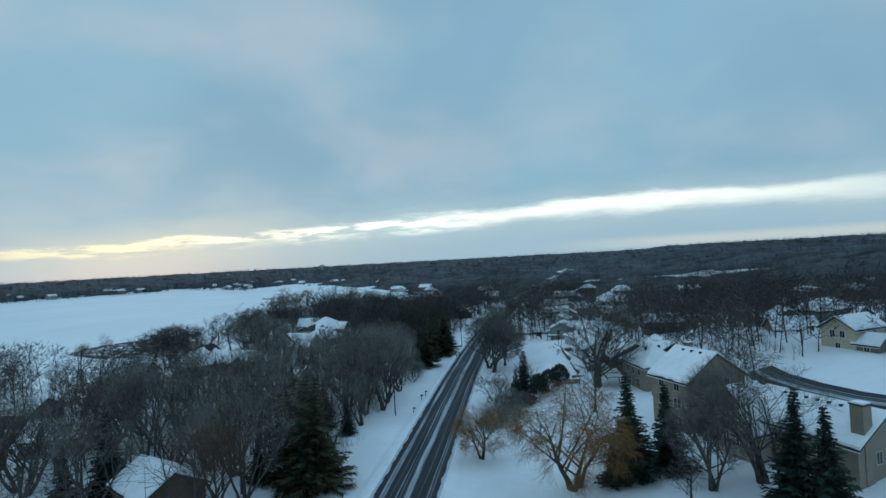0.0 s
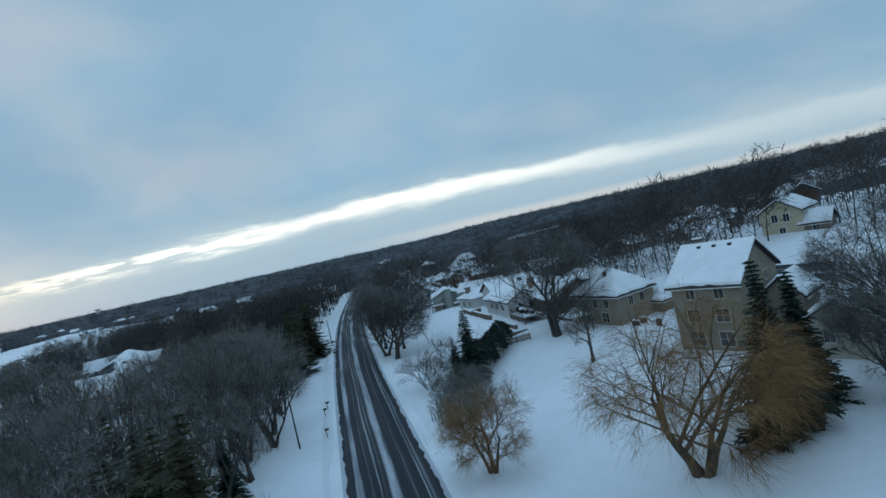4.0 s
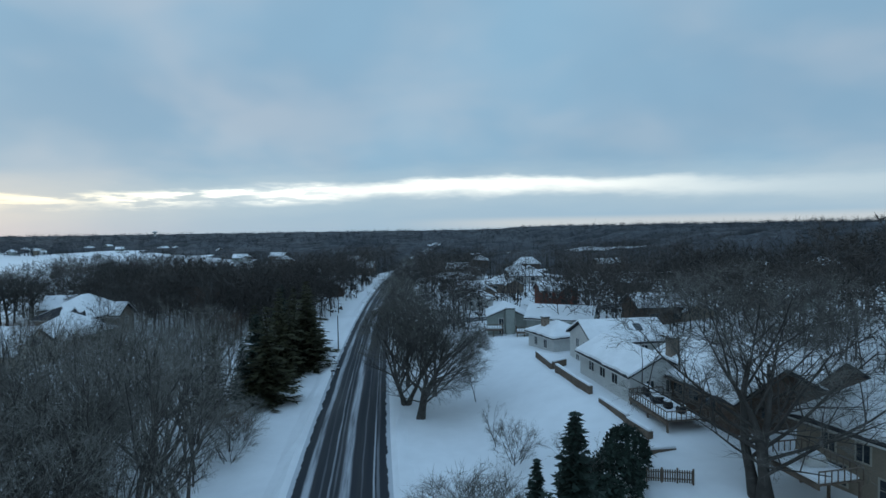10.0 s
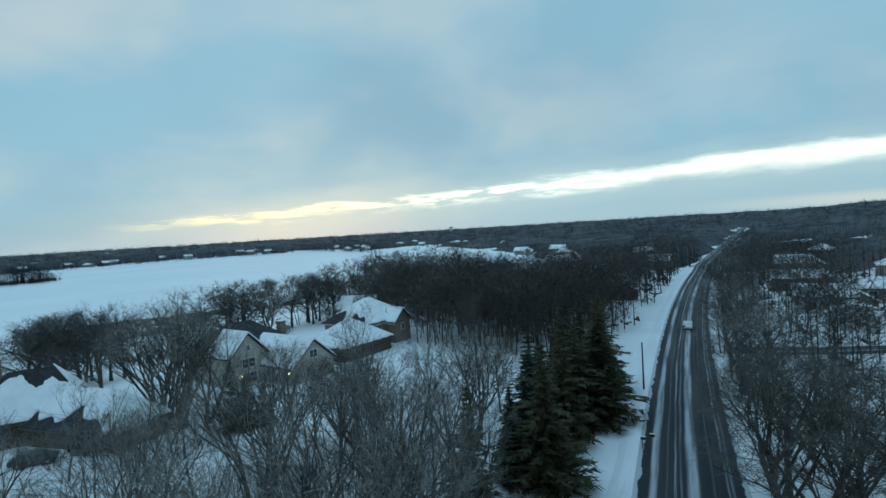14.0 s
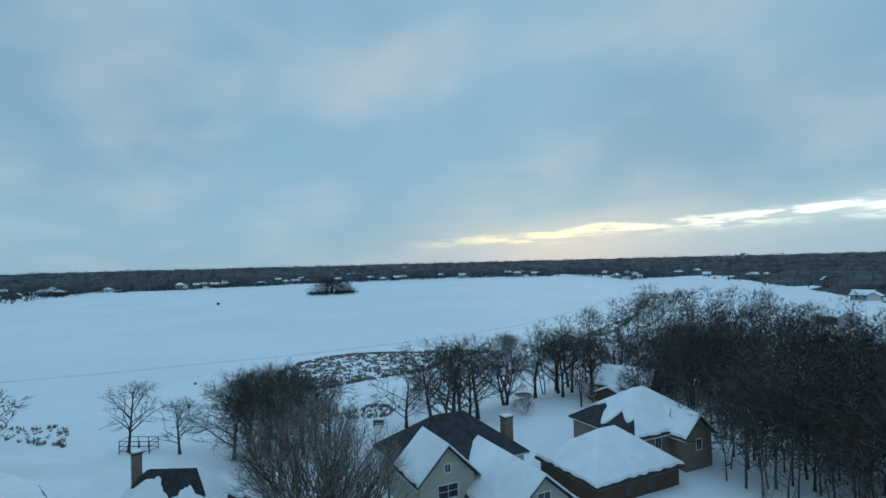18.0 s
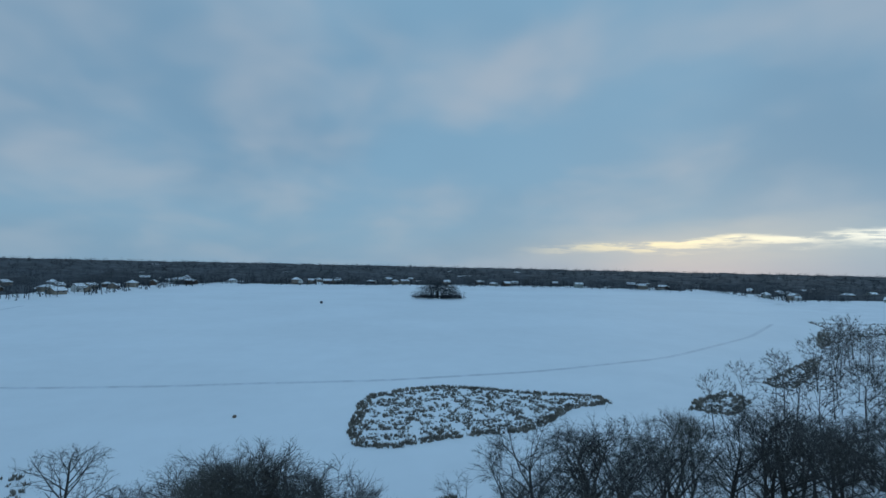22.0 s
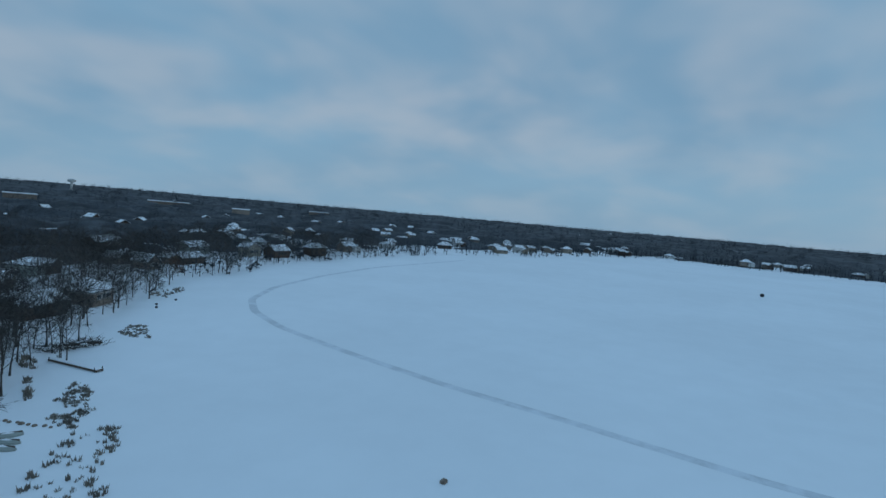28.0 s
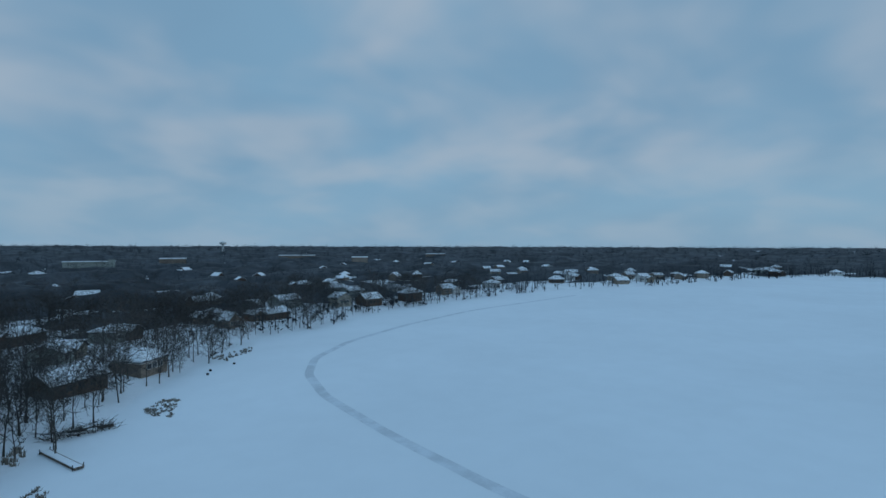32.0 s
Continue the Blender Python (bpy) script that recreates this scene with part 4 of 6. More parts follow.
# ---- trees placed one by one ----
PLACED = [("oak0", -171.8, 14.4, 11.5), ("dark1", -174.2, 9.3, 11), ("oak1", -185.0, 6.2, 7.5), ("oak0", -189.4, 1.2, 9), ("dark3", -205.6, -12.0, 9.5), ("oak1", -215.1, -18.4, 9), ("russet0", -232.7, -39, 11, 1.2), ("oak0", -202.0, -9.0, 8.5), ("dark0", -198.5, -4.0, 9), ("oak1", -266.7, -56, 11), ("oak0", -223, -30, 10),
          ("small0", -170.2, 24.6, 7), ("dark0", -164.8, 35, 12.5), ("dark2", -161.1, 43.6, 13), ("dark1", -157.7, 46.3, 13.5), ("oak0", -156, 43.8, 12), ("dark3", -160.1, 40.5, 12.5), ("dark0", -155, 42, 13), ("oak1", -158, 37, 13), ("dark2", -161, 32.5, 12.5), ("dark3", -152.5, 36, 13), ("oak0", -163.5, 27, 12), ("dark1", -158, 25, 13), ("oak1", -150, 46, 13), ("dark0", -147, 40, 14), ("dark1", -166, 18, 12), ("oak0", -161, 14, 12.5), ("dark3", -168.5, 4, 12), ("oak1", -176, -8, 11.5),
          ("willow0", 23.6, 47.8, 15.2, 1.05), ("willow0", 8.3, 58.3, 9.5, 1.0), ("lone1", 23.9, 76.4, 9.5, 0.95), ("big0", 23, 93.2, 18.5, 1.35), ("oak1", 36.6, 42.1, 8.3, 0.75),
          ("spruce0", 30.7, 48.4, 13.2, 1.1), ("spruce1", 35.0, 51.8, 10.8, 1.15), ("spruce2", 28.3, 47.4, 6.4), ("spruce0", 46.6, 44.3, 13), ("spruce1", 49.4, 42.5, 11.6), ("big0", 44.8, 50.6, 16.5, 1.1), ("big1", 39.2, 47.2, 12.5, 0.9), ("wood2", 46.2, 49, 14),
          ("shrub0", 1.7, 90.1, 7.0, 1.25), ("shrub1", 2.6, 91.5, 5.5, 1.2), ("spruce1", 8.5, 88.4, 11, 1.15), ("spruce2", 6.3, 90.5, 6.8),
          ("big0", -5.7, 117, 15.5, 1.25), ("big1", -8.5, 122, 15), ("oak1", -5.0, 126, 14, 1.1), ("oak0", -9.5, 130, 15), ("wood3", -11.5, 135, 16, 1.2), ("oak1", -8.0, 139, 14), ("wood1", -13.5, 144, 16, 1.2), ("oak0", -12.5, 151, 15), ("oak1", -15.5, 157, 15), ("wood3", -17.5, 165, 15, 1.2), ("oak0", -18.5, 172, 14), ("wood1", -20.5, 178, 15, 1.2), ("oak1", -22, 196, 15), ("oak0", -23, 204, 15), ("wood2", -24.5, 213, 16, 1.2), ("oak1", -26, 222, 15), ("oak0", -27.5, 232, 15), ("wood1", -28.5, 242, 16, 1.2), ("oak1", -28, 252, 15),
          ("small0", 0.9, 122, 6.5), ("small0", 12.9, 73.4, 5), ("shrub1", 6.3, 79, 4.2), ("shrub0", 8.0, 83, 4.6), ("shrub1", 5.0, 85, 3.6), ("shrub0", 9.5, 77.5, 3.4), ("shrub1", 4.5, 74.5, 3.0), ("shrub0", 4.2, 81.5, 3.8, 1.2), ("shrub1", 7.0, 75.8, 3.4, 1.3), ("shrub0", 5.6, 71.5, 3.0, 1.3), ("shrub1", 8.6, 80.3, 3.8, 1.2), ("shrub0", 6.8, 86.4, 4.4, 1.2), ("shrub1", 3.6, 77.6, 2.8, 1.3), ("shrub0", 7.8, 72.2, 2.8, 1.2), ("shrub1", 9.2, 85.6, 3.8, 1.1), ("wood2", 9.6, 93.5, 8), ("small0", 3.5, 108, 5.5), ("shrub0", 5.4, 104, 5),
          ("pine0", -27.6, 121.5, 13.5, 0.95), ("spruce1", -31.4, 121.8, 9), ("pine1", -30.2, 136, 12.5, 1.0), ("pine0", -33.2, 139, 14, 1.0), ("pine1", -30.5, 144.6, 13.5, 1.0), ("pine0", -33.5, 152.8, 13, 1.0), ("spruce1", -31.2, 127, 11.5, 1.15), ("pine1", -33.8, 132.5, 12, 1.0), ("pine0", -29.0, 140.4, 15, 1.05), ("pine1", -32.0, 149.5, 14, 1.0), ("spruce1", -35.0, 160, 9), ("pine1", -32.2, 115.5, 10.5, 0.95), ("pine1", -29.4, 131, 13, 0.95), ("spruce0", -34.5, 144, 14), ("pine0", -37.2, 155.5, 12.5, 1.05), ("spruce2", -41.5, 150.5, 7.5), ("spruce1", -44, 162, 6.5), ("spruce1", -40.5, 158.2, 10, 1.2),
          ("vase1", -34.6, 106.6, 14.5), ("vase0", -39.7, 103.6, 15), ("vase2", -29.6, 107.4, 13.5, 0.85), ("vase0", -30.6, 113.6, 12.5, 0.85), ("shrub0", -23.6, 103.4, 4.4, 1.2), ("shrub1", -25.0, 108.4, 4.8, 1.2), ("shrub0", -26.6, 112.8, 4.2, 1.2), ("russet0", -24.8, 105.8, 4.6, 1.5),
          ("pine0", -11.5, 42.5, 15.5, 1.05), ("pine0", -14.8, 46.9, 14, 1.0), ("pine1", -17.5, 43.6, 12.5, 1.05), ("pine1", -14.2, 41.6, 12.5, 1.0), ("spruce1", -12, 41, 10), ("spruce2", -20.8, 42.2, 6.5), ("spruce1", -38.2, 32.5, 12, 1.1), ("spruce2", -44, 30, 7), ("pine0", -24.6, 57, 13.5, 0.85), ("pine1", -21.2, 54.4, 12, 0.85), ("pine1", -20.4, 49.6, 11.5, 0.9), ("spruce0", -32.3, 70.9, 10), ("spruce1", -19, 64, 7.5), ("spruce1", -25, 66, 9.5),
          ("vase0", -22, 76, 16), ("vase2", -21.6, 85, 16.5), ("big0", -26, 81, 17),
          ("vase0", -76.0, 112.4, 18.5, 0.9), ("vase2", -83.0, 114.2, 17, 0.85), ("vase1", -79.2, 113.6, 17, 0.9), ("vase0", -72.0, 115.2, 15.5, 0.9), ("vase2", -80.0, 116.6, 16, 0.85), ("vase1", -73.4, 113.0, 16, 0.9), ("oak1", -101, 114.4, 16, 0.95), ("wood0", -66.4, 104.6, 11), ("wood2", -63.6, 107.6, 10.5), ("small0", -72.2, 103.4, 8.5, 1.4), ("small0", -68.8, 109.4, 8, 1.5), ("wood0", -69.2, 98.6, 11), ("shrub0", -68.6, 104.2, 6, 1.1), ("small0", -70.2, 101.2, 8, 1.2), ("small0", -66.6, 107.8, 8.5, 1.3), ("shrub1", -74.8, 99.2, 5, 1.2), ("shrub0", -64.8, 110.4, 6.5, 1.2), ("pine1", -66.2, 115.4, 8.5, 0.9), ("pine0", -64.6, 118.6, 6.5, 0.8), ("spruce2", -68.2, 118.4, 6.0, 1.1), ("lone0", -134.2, 95, 12.5, 1.0), ("lone1", -128.8, 102.8, 10.2, 1.0), ("oak0", -124, 113, 15, 1.2), ("oak1", -120.5, 118.5, 15.5, 1.25), ("oak0", -119.2, 115.5, 15.5, 1.2), ("oak1", -122.2, 115.6, 15, 1.2), ("oak0", -116.4, 120.2, 15, 1.2), ("oak0", -117.3, 122.4, 14, 1.1), ("oak1", -121, 110.5, 14, 1.15), ("oak1", -123.5, 121.5, 12.5, 1.1), ("oak0", -114, 117, 14.5, 1.1), ("big1", -118.5, 113.5, 15), ("oak1", -116.5, 124.5, 13),
          ("oak1", -122.4, 140.1, 13, 1.1), ("oak0", -119.9, 144, 16.5, 1.15), ("oak1", -115.5, 146.6, 16.5, 1.15), ("oak0", -115.8, 151.5, 16, 1.15), ("big1", -121.1, 161, 15), ("oak0", -112, 143, 14, 1.1), ("oak1", -118, 149, 16, 1.1), ("oak0", -112.5, 148, 15, 1.1),
          ("oak1", -121.1, 168.2, 15), ("oak0", -123.5, 175.4, 14.5, 1.1), ("dark3", -109.8, 170.4, 15, 1.2), ("oak0", -116.5, 179, 14.5, 1.1), ("dark1", -122.6, 171.6, 14, 1.2), ("oak1", -121, 174, 14), ("oak0", -119.5, 176.4, 14, 1.1), ("oak0", -124.5, 179.5, 14, 1.1),
          ("oak0", -117, 196, 13, 1.1), ("oak1", -122, 192.5, 12.5, 1.1), ("oak0", -126, 186, 11), ("oak1", -112, 200, 14.5, 1.15), ("dark3", -105.5, 194, 15, 1.3), ("oak0", -100.5, 189.5, 16), ("oak1", -129, 197, 9.5), ("oak1", -114, 197, 14), ("oak0", -117.5, 172.4, 13.5, 1.1), ("oak1", -117, 186.5, 13.5, 1.1), ("oak0", -112.5, 189, 14, 1.1), ("oak1", -121.5, 183.5, 13, 1.1), ("oak0", -108, 191.5, 14.5, 1.1), ("oak0", -109, 203, 15, 1.1), ("oak1", -104.5, 199.5, 15, 1.1), ("oak0", -99, 196, 15.5), ("oak1", -107, 209, 15, 1.1), ("oak0", -99.5, 204, 15, 1.1), ("oak0", -119, 204, 12.5, 1.1), ("dark1", -103.5, 188, 15, 1.2), ("shrub0", -112.6, 176, 5.5, 1.5), ("shrub1", -110.5, 174.4, 4.5, 1.5), ("small0", -113, 160.5, 4), ("shrub1", -111.4, 158.5, 3, 1.4)]
for k_, x_, y_, h_, *w_ in PLACED:
    tree(k_, x_, y_, h_, wide=w_[0] if w_ else 1.0)


def free(x, y, gap, house_gap=1.0):
    if any((x - a) ** 2 + (y - b) ** 2 < gap * gap for a, b in TREES[-400:]):
        return False
    return all((x - a) ** 2 + (y - b) ** 2 > (c * house_gap) ** 2 for a, b, c in HOUSES)


rw = random.Random(11)


def bare(x, y):
    """Open snow: the yard by the cabin on the shore, and the meadow short of the marsh."""
    yard = (x > -127) & (x < -84) & (y > 152) & ((y - 114) < 1.2 * (-48 - x))
    return yard | ((y > 318) & (x < -120) & (x > -300))


def wood(n, x0, x1, y0, y1, kinds, gap=3.2, height=(0.85, 1.1), strip=-12.5, test=None, house_gap=0.85):
    """Scatters single trees over a stretch of ground, off the road, the yards and the lake."""
    made, tries = 0, 0
    while made < n and tries < n * 30:
        tries += 1
        x, y = rw.uniform(x0, x1), rw.uniform(y0, y1)
        s = x - float(road_x(y))
        if strip < s < 12 or (test and not test(x, y)) or float(shore_distance(x, y)) < 3 or not free(x, y, gap, house_gap):
            continue
        k, tall = rw.choice(kinds), rw.uniform(*height)
        made += 1
        if not bare(x, y):
            tree(k, x, y, KINDS[k][4] * tall)


W4 = ["wood0", "wood1", "wood2", "wood3"]
D4 = ["dark0", "dark1", "dark2", "dark3"]
DRIVE = lambda x, y: x > -34 or not 0.34 < (y - 71) / (-5 - x) < 0.56      # the way up to the brown house
V3 = ["vase0", "vase1", "vase2"]
wood(38, -60, -14, 56, 96, V3 + V3 + ["wood1", "wood3", "russet0"], 4.0, strip=-13.0, test=DRIVE)
wood(10, -54, -24, 96, 128, V3 + V3 + ["wood1"], 4.8, strip=-13.5, test=DRIVE)
wood(56, -66, -16, 26, 62, D4 + V3 + ["russet0", "russet0"], 3.3, strip=-15)
wood(7, -36, -23, 90, 116, W4, 2.6, height=(0.75, 0.95), strip=-13.5)
wood(30, -72, -28, 116, 200, D4 + ["russet0", "oak0"], 3.2, strip=-14, test=lambda x, y: not (x < -42 and 122 < y < 163) and not (x > -40 and y < 162))
wood(34, -178, -146, -14, 38, D4 + ["oak0", "oak1"], 3.0, height=(0.7, 0.98), house_gap=0.9)
wood(14, -100, -68, 40, 78, D4 + ["oak0", "vase1"], 4.0)
wood(14, -66, -44, 122, 160, ["small0", "small0", "shrub1"], 3.0, height=(0.8, 1.2))
wood(16, -120, -92, 168, 206, D4 + ["oak0", "oak1"], 3.4)
wood(26, -52, -16, 60, 120, ["shrub0", "shrub1", "small0"], 2.2, strip=-14)
wood(10, -75, -16, 150, 200, ["shrub0", "shrub1", "small0"], 2.2, strip=-14)


def brush(label, n, x0, x1, y0, y1, seed, high=2.2, test=None):
    """Undergrowth: sheaves of thin bare stems over the floor of a wood, as one mesh."""
    r = np.random.RandomState(seed)
    x, y = r.uniform(x0, x1, n), r.uniform(y0, y1, n)
    s = x - road_x(y)
    keep = (shore_distance(x, y) > 3) & ((s < -13.5) | (s > 8))
    if test:
        keep &= test(x, y)
    for hx, hy, hr in HOUSES:
        keep &= np.hypot(x - hx, y - hy) > hr
    clump = np.array([noise.noise(Vector((a * 0.09, b * 0.09, seed))) for a, b in zip(x, y)])
    keep &= clump > -0.05 - 0.5 * r.rand(n)
    x, y = x[keep], y[keep]
    k = 7
    px, py = np.repeat(x, k) + r.normal(0, 0.45, len(x) * k), np.repeat(y, k) + r.normal(0, 0.45, len(x) * k)
    a, ln = r.uniform(0, math.tau, len(px)), r.uniform(0.5, 1.2, len(px)) * high
    lean = r.uniform(0.1, 0.65, len(px)) * ln
    z = ground_z(px, py) - 0.1
    foot = np.stack([px, py, z], -1)
    w = np.stack([-np.sin(a), np.cos(a), a * 0], -1) * 0.03
    tip = foot + np.stack([np.cos(a) * lean, np.sin(a) * lean, ln], -1)
    v = np.stack([foot - w, foot + w, tip], 1).reshape(-1, 3)
    tagged(new("brush", tri_mesh("brush", v, np.arange(len(v)).reshape(-1, 3), M["twig"])), label, "brush", kind="stuff")


brush("thin bare undergrowth in the roadside wood", 1500, -54, -14, 40, 104, 51)
brush("thin bare undergrowth below the pines and houses", 700, -66, -26, 158, 215, 52)
brush("grey brush on the verge below the hedge", 210, 2.5, 10.5, 70, 88, 53, 2.4)
brush("thin bare undergrowth among the lakeside trees", 700, -135, -85, 165, 215, 54, test=lambda x, y: ~bare(x, y))
brush("thin bare undergrowth between the houses on the hill", 900, 46, 104, 88, 160, 55, 2.6)

LAKE_BAND = lambda x, y: float(shore_distance(x, y)) < 60


def joined_wood(label, n, x0, x1, y0, y1, gap=4.0, height=(0.75, 1.15), strip=-14, test=None, house_gap=0.8, mat="wood_mid", shore=2.0):
    """A stretch of wood away from the camera's way: whole trees, joined into one object."""
    made, tries, out = 0, 0, []
    names = list(LITE)
    while made < n and tries < n * 25:
        tries += 1
        x, y = rw.uniform(x0, x1), rw.uniform(y0, y1)
        s = x - float(road_x(y))
        if strip < s < (11 if strip < -10 else 9) or (test and not test(x, y)) or float(shore_distance(x, y)) < shore or not free(x, y, gap, house_gap):
            continue
        q = LITE[rw.choice(names)]
        k = rw.uniform(*height)
        a, z = rw.uniform(0, math.tau), gz(x, y)
        made += 1
        if bare(x, y):
            continue
        cs, sn = math.cos(a) * k, math.sin(a) * k
        out.append(np.stack([q[:, 0] * cs - q[:, 1] * sn + x, q[:, 0] * sn + q[:, 1] * cs + y, q[:, 2] * k + z], -1))
        TREES.append((x, y))
    v = np.concatenate(out)
    tagged(new("woods", tri_mesh("woods", v, np.arange(len(v)).reshape(-1, 3), M[mat])), label, "woods", kind="stuff")


def all_woods():
    joined_wood("leafless trees of the lakeside wood beyond the houses", 110, -135, -50, 205, 300, 3.4)
    joined_wood("dense dark leafless wood behind the brick house", 225, -117, -42, 166, 236, 2.0, height=(0.8, 1.12))
    joined_wood("tall leafless trees on the snow beside the brick house", 100, -80, -46, 163, 205, 2.0, house_gap=0.9)
    joined_wood("dense leafless wood along the north shore", 150, -290, -125, 195, 420, 3.4, test=LAKE_BAND)
    joined_wood("leafless trees standing between the lakeside cottages", 130, -150, -66, 0, 80, 3.4)
    joined_wood("leafless trees along the curving lakeshore", 300, -255, -105, -105, 42, 3.0, house_gap=0.7, height=(0.8, 1.12), shore=5.0)
    joined_wood("dark leafless trees crowding the near lakeshore", 40, -240, -140, -60, 40, 2.8, shore=9.0, house_gap=0.7, height=(0.7, 0.95), test=lambda x, y: float(shore_distance(x, y)) < 32)
    joined_wood("leafless trees between the houses of the far bay", 120, -430, -235, -150, -40, 3.2, shore=3.0, house_gap=0.6, test=LAKE_BAND)
    joined_wood("leafless trees among the houses on the hill", 150, 44, 116, 84, 176, 3.2, house_gap=0.72, height=(0.85, 1.12))
    joined_wood("leafless trees crowding behind the roadside houses", 120, -12, 62, 96, 215, 3.2, house_gap=0.75, test=lambda x, y: x - float(road_x(y)) > (16 if y > 165 else 50 if y < 148 else 34))
    joined_wood("leafless trees closing over the old road", 60, -62, 0, 205, 300, 3.0, strip=-9)
    patch("leafless woods behind the houses along the road", 800, -45, 80, 165, 380, 40)
    patch("leafless woods over the hill", 900, 60, 260, 90, 420, 41)
    patch("leafless woods beside the old road", 650, -100, -38, 228, 420, 42)
    patch("leafless woods round the first cottages", 300, -130, -18, -60, 52, 43)
    patch("leafless woods on the slope east of the road", 260, 62, 220, -60, 90, 44)
    patch("leafless woods behind the curving shore", 600, -260, -90, -260, -20, 45)


def patch(label, n, x0, x1, y0, y1, seed):
    """Bare trees over a stretch some way off, as one mesh."""
    r = np.random.RandomState(seed)
    x, y = r.uniform(x0, x1, n), r.uniform(y0, y1, n)
    s = x - road_x(y)
    keep = (shore_distance(x, y) > 4) & ((s < np.where(y > 190, np.where(y > 300, -6.5, -9), -14)) | (s > np.where(y > 165, 6.5, 11)))
    for hx, hy, hr in HOUSES:
        keep &= np.hypot(x - hx, y - hy) > hr * 0.85
    keep &= np.array([noise.noise(Vector((a * 0.035, b * 0.035, seed))) for a, b in zip(x, y)]) > -0.17
    far_trees("woods", label, x[keep], y[keep], 52, (9, 16), 4.0, "wood_mid", seed + 100, 4)


# ---- far woods, joined ----
TEMPL = []
for k_ in ("wood0", "oak0", "wood2", "russet0"):
    CVm = np.empty(len(KINDS[k_][3].vertices) * 3, np.float32)
    KINDS[k_][3].vertices.foreach_get("co", CVm)
    TEMPL.append((CVm.reshape(-1, 3, 3), KINDS[k_][4]))


def far_trees(name, label, xs, ys, blades, height, width, mat, seed, UU=5):
    """Many distant bare trees as one mesh: thin trunks and a sparse sheaf of broad twig blades each."""
    r = np.random.RandomState(seed)
    zs = ground_z(xs, ys)
    out = []
    for x, y, z in zip(xs, ys, zs):
        tv, th = TEMPL[r.randint(len(TEMPL))]
        b = tv[r.randint(0, len(tv), blades)]
        c = b.mean(1, keepdims=True)
        rot = r.rand() * math.tau
        h = r.uniform(*height)
        k = h / th
        q = c + (b - c) * np.array([width, width, width * 0.6])
        q = q * k * np.array([1.15, 1.15, 1.0])
        cs, sn = math.cos(rot), math.sin(rot)
        q = np.stack([q[..., 0] * cs - q[..., 1] * sn + x, q[..., 0] * sn + q[..., 1] * cs + y, q[..., 2] + z], -1)
        w = 0.09 + 0.0003 * math.hypot(x, y)
        u = np.stack([r.uniform(-5, 5, (UU, 3)), r.uniform(-5, 5, (UU, 3)), r.uniform(-0.3, 3.2, (UU, 3))], -1) * np.array([0.5, 0.5, 1.0]) * (0.6 + width * 0.05)
        u = u * 0.55 + u.mean(1, keepdims=True) * 0.8 + np.array([x, y, z])
        t = np.array([[(x - w, y, z - 0.3), (x + w, y, z - 0.3), (x, y, z + h * 0.75)], [(x, y - w, z - 0.3), (x, y + w, z - 0.3), (x, y, z + h * 0.75)]])
        out += [q, t, u]
    v = np.concatenate(out).reshape(-1, 3)
    tagged(new(name, tri_mesh(name, v, np.arange(len(v)).reshape(-1, 3), M[mat])), label, "woods", kind="stuff")


def marsh(x, y):
    """The open snowy marsh behind the north shore."""
    return (y > 405) & (x < -165) & (x > -520) & (shore_distance(x, y) < 84) | (y > 312) & (y <= 405) & (x < -118) & (x > -320)


def scatter(n, r0, r1, seed, cx=-60, cy=110, power=1.0):
    r = np.random.RandomState(seed)
    a, d = r.rand(n) * math.tau, r0 + (r1 - r0) * r.rand(n) ** power
    x, y = cx + np.sin(a) * d, cy + np.cos(a) * d
    s = x - road_x(y)
    keep = (shore_distance(x, y) > 8) & ~marsh(x, y) & ((s < np.where(y > 300, -7, -14)) | (s > np.where(y > 300, 7, 13))) & ~((x > -150) & (x < 60) & (y > 0) & (y < 205) & (s < 60)) & ~((x > -240) & (x < -75) & (y > -60) & (y < 245)) & ~((shore_distance(x, y) < 55) & (x > -300) & (y > 190) & (y < 430))
    for hx, hy, hr in HOUSES:
        keep &= np.hypot(x - hx, y - hy) > hr
    return x[keep], y[keep]


# houses far round the lake and among the woods
rf = random.Random(21)
WALLS = ["white", "taupe", "taupe", "tan", "sage", "brown", "brown", "brown"]


def far_house(x, y, yaw, big=1.0):
    if y > 405 and -520 < x < -165 and float(shore_distance(x, y)) < 78:
        return
    if any(math.hypot(x - a, y - b) < 15 for a, b, _ in HOUSES):
        return
    hh = house(x, y, yaw, rf.choice(("lakeside house among bare trees, roof white with snow", "distant house with a snow-covered gable roof", "distant house half hidden by bare trees, snow on its roof")), radius=9)
    w, d = rf.uniform(7.5, 13) * big, rf.uniform(6.5, 9)
    wing(hh, 0, 0, 0, w, d, rf.uniform(2.7, 4.8), rf.choice(("gx", "gx", "hip")), rf.uniform(1.8, 2.8), rf.choice(WALLS), base=-1.0, detail=False, windows=[("S", -w * 0.22, 1.9, 1.6, 1.3), ("S", w * 0.22, 1.9, 1.6, 1.3)])
    if rf.random() < 0.45:
        wing(hh, w * 0.55, rf.uniform(-3, 0), 0, 6.5, 6.5, 2.8, "gy", 1.8, rf.choice(WALLS), base=-1.0, detail=False)


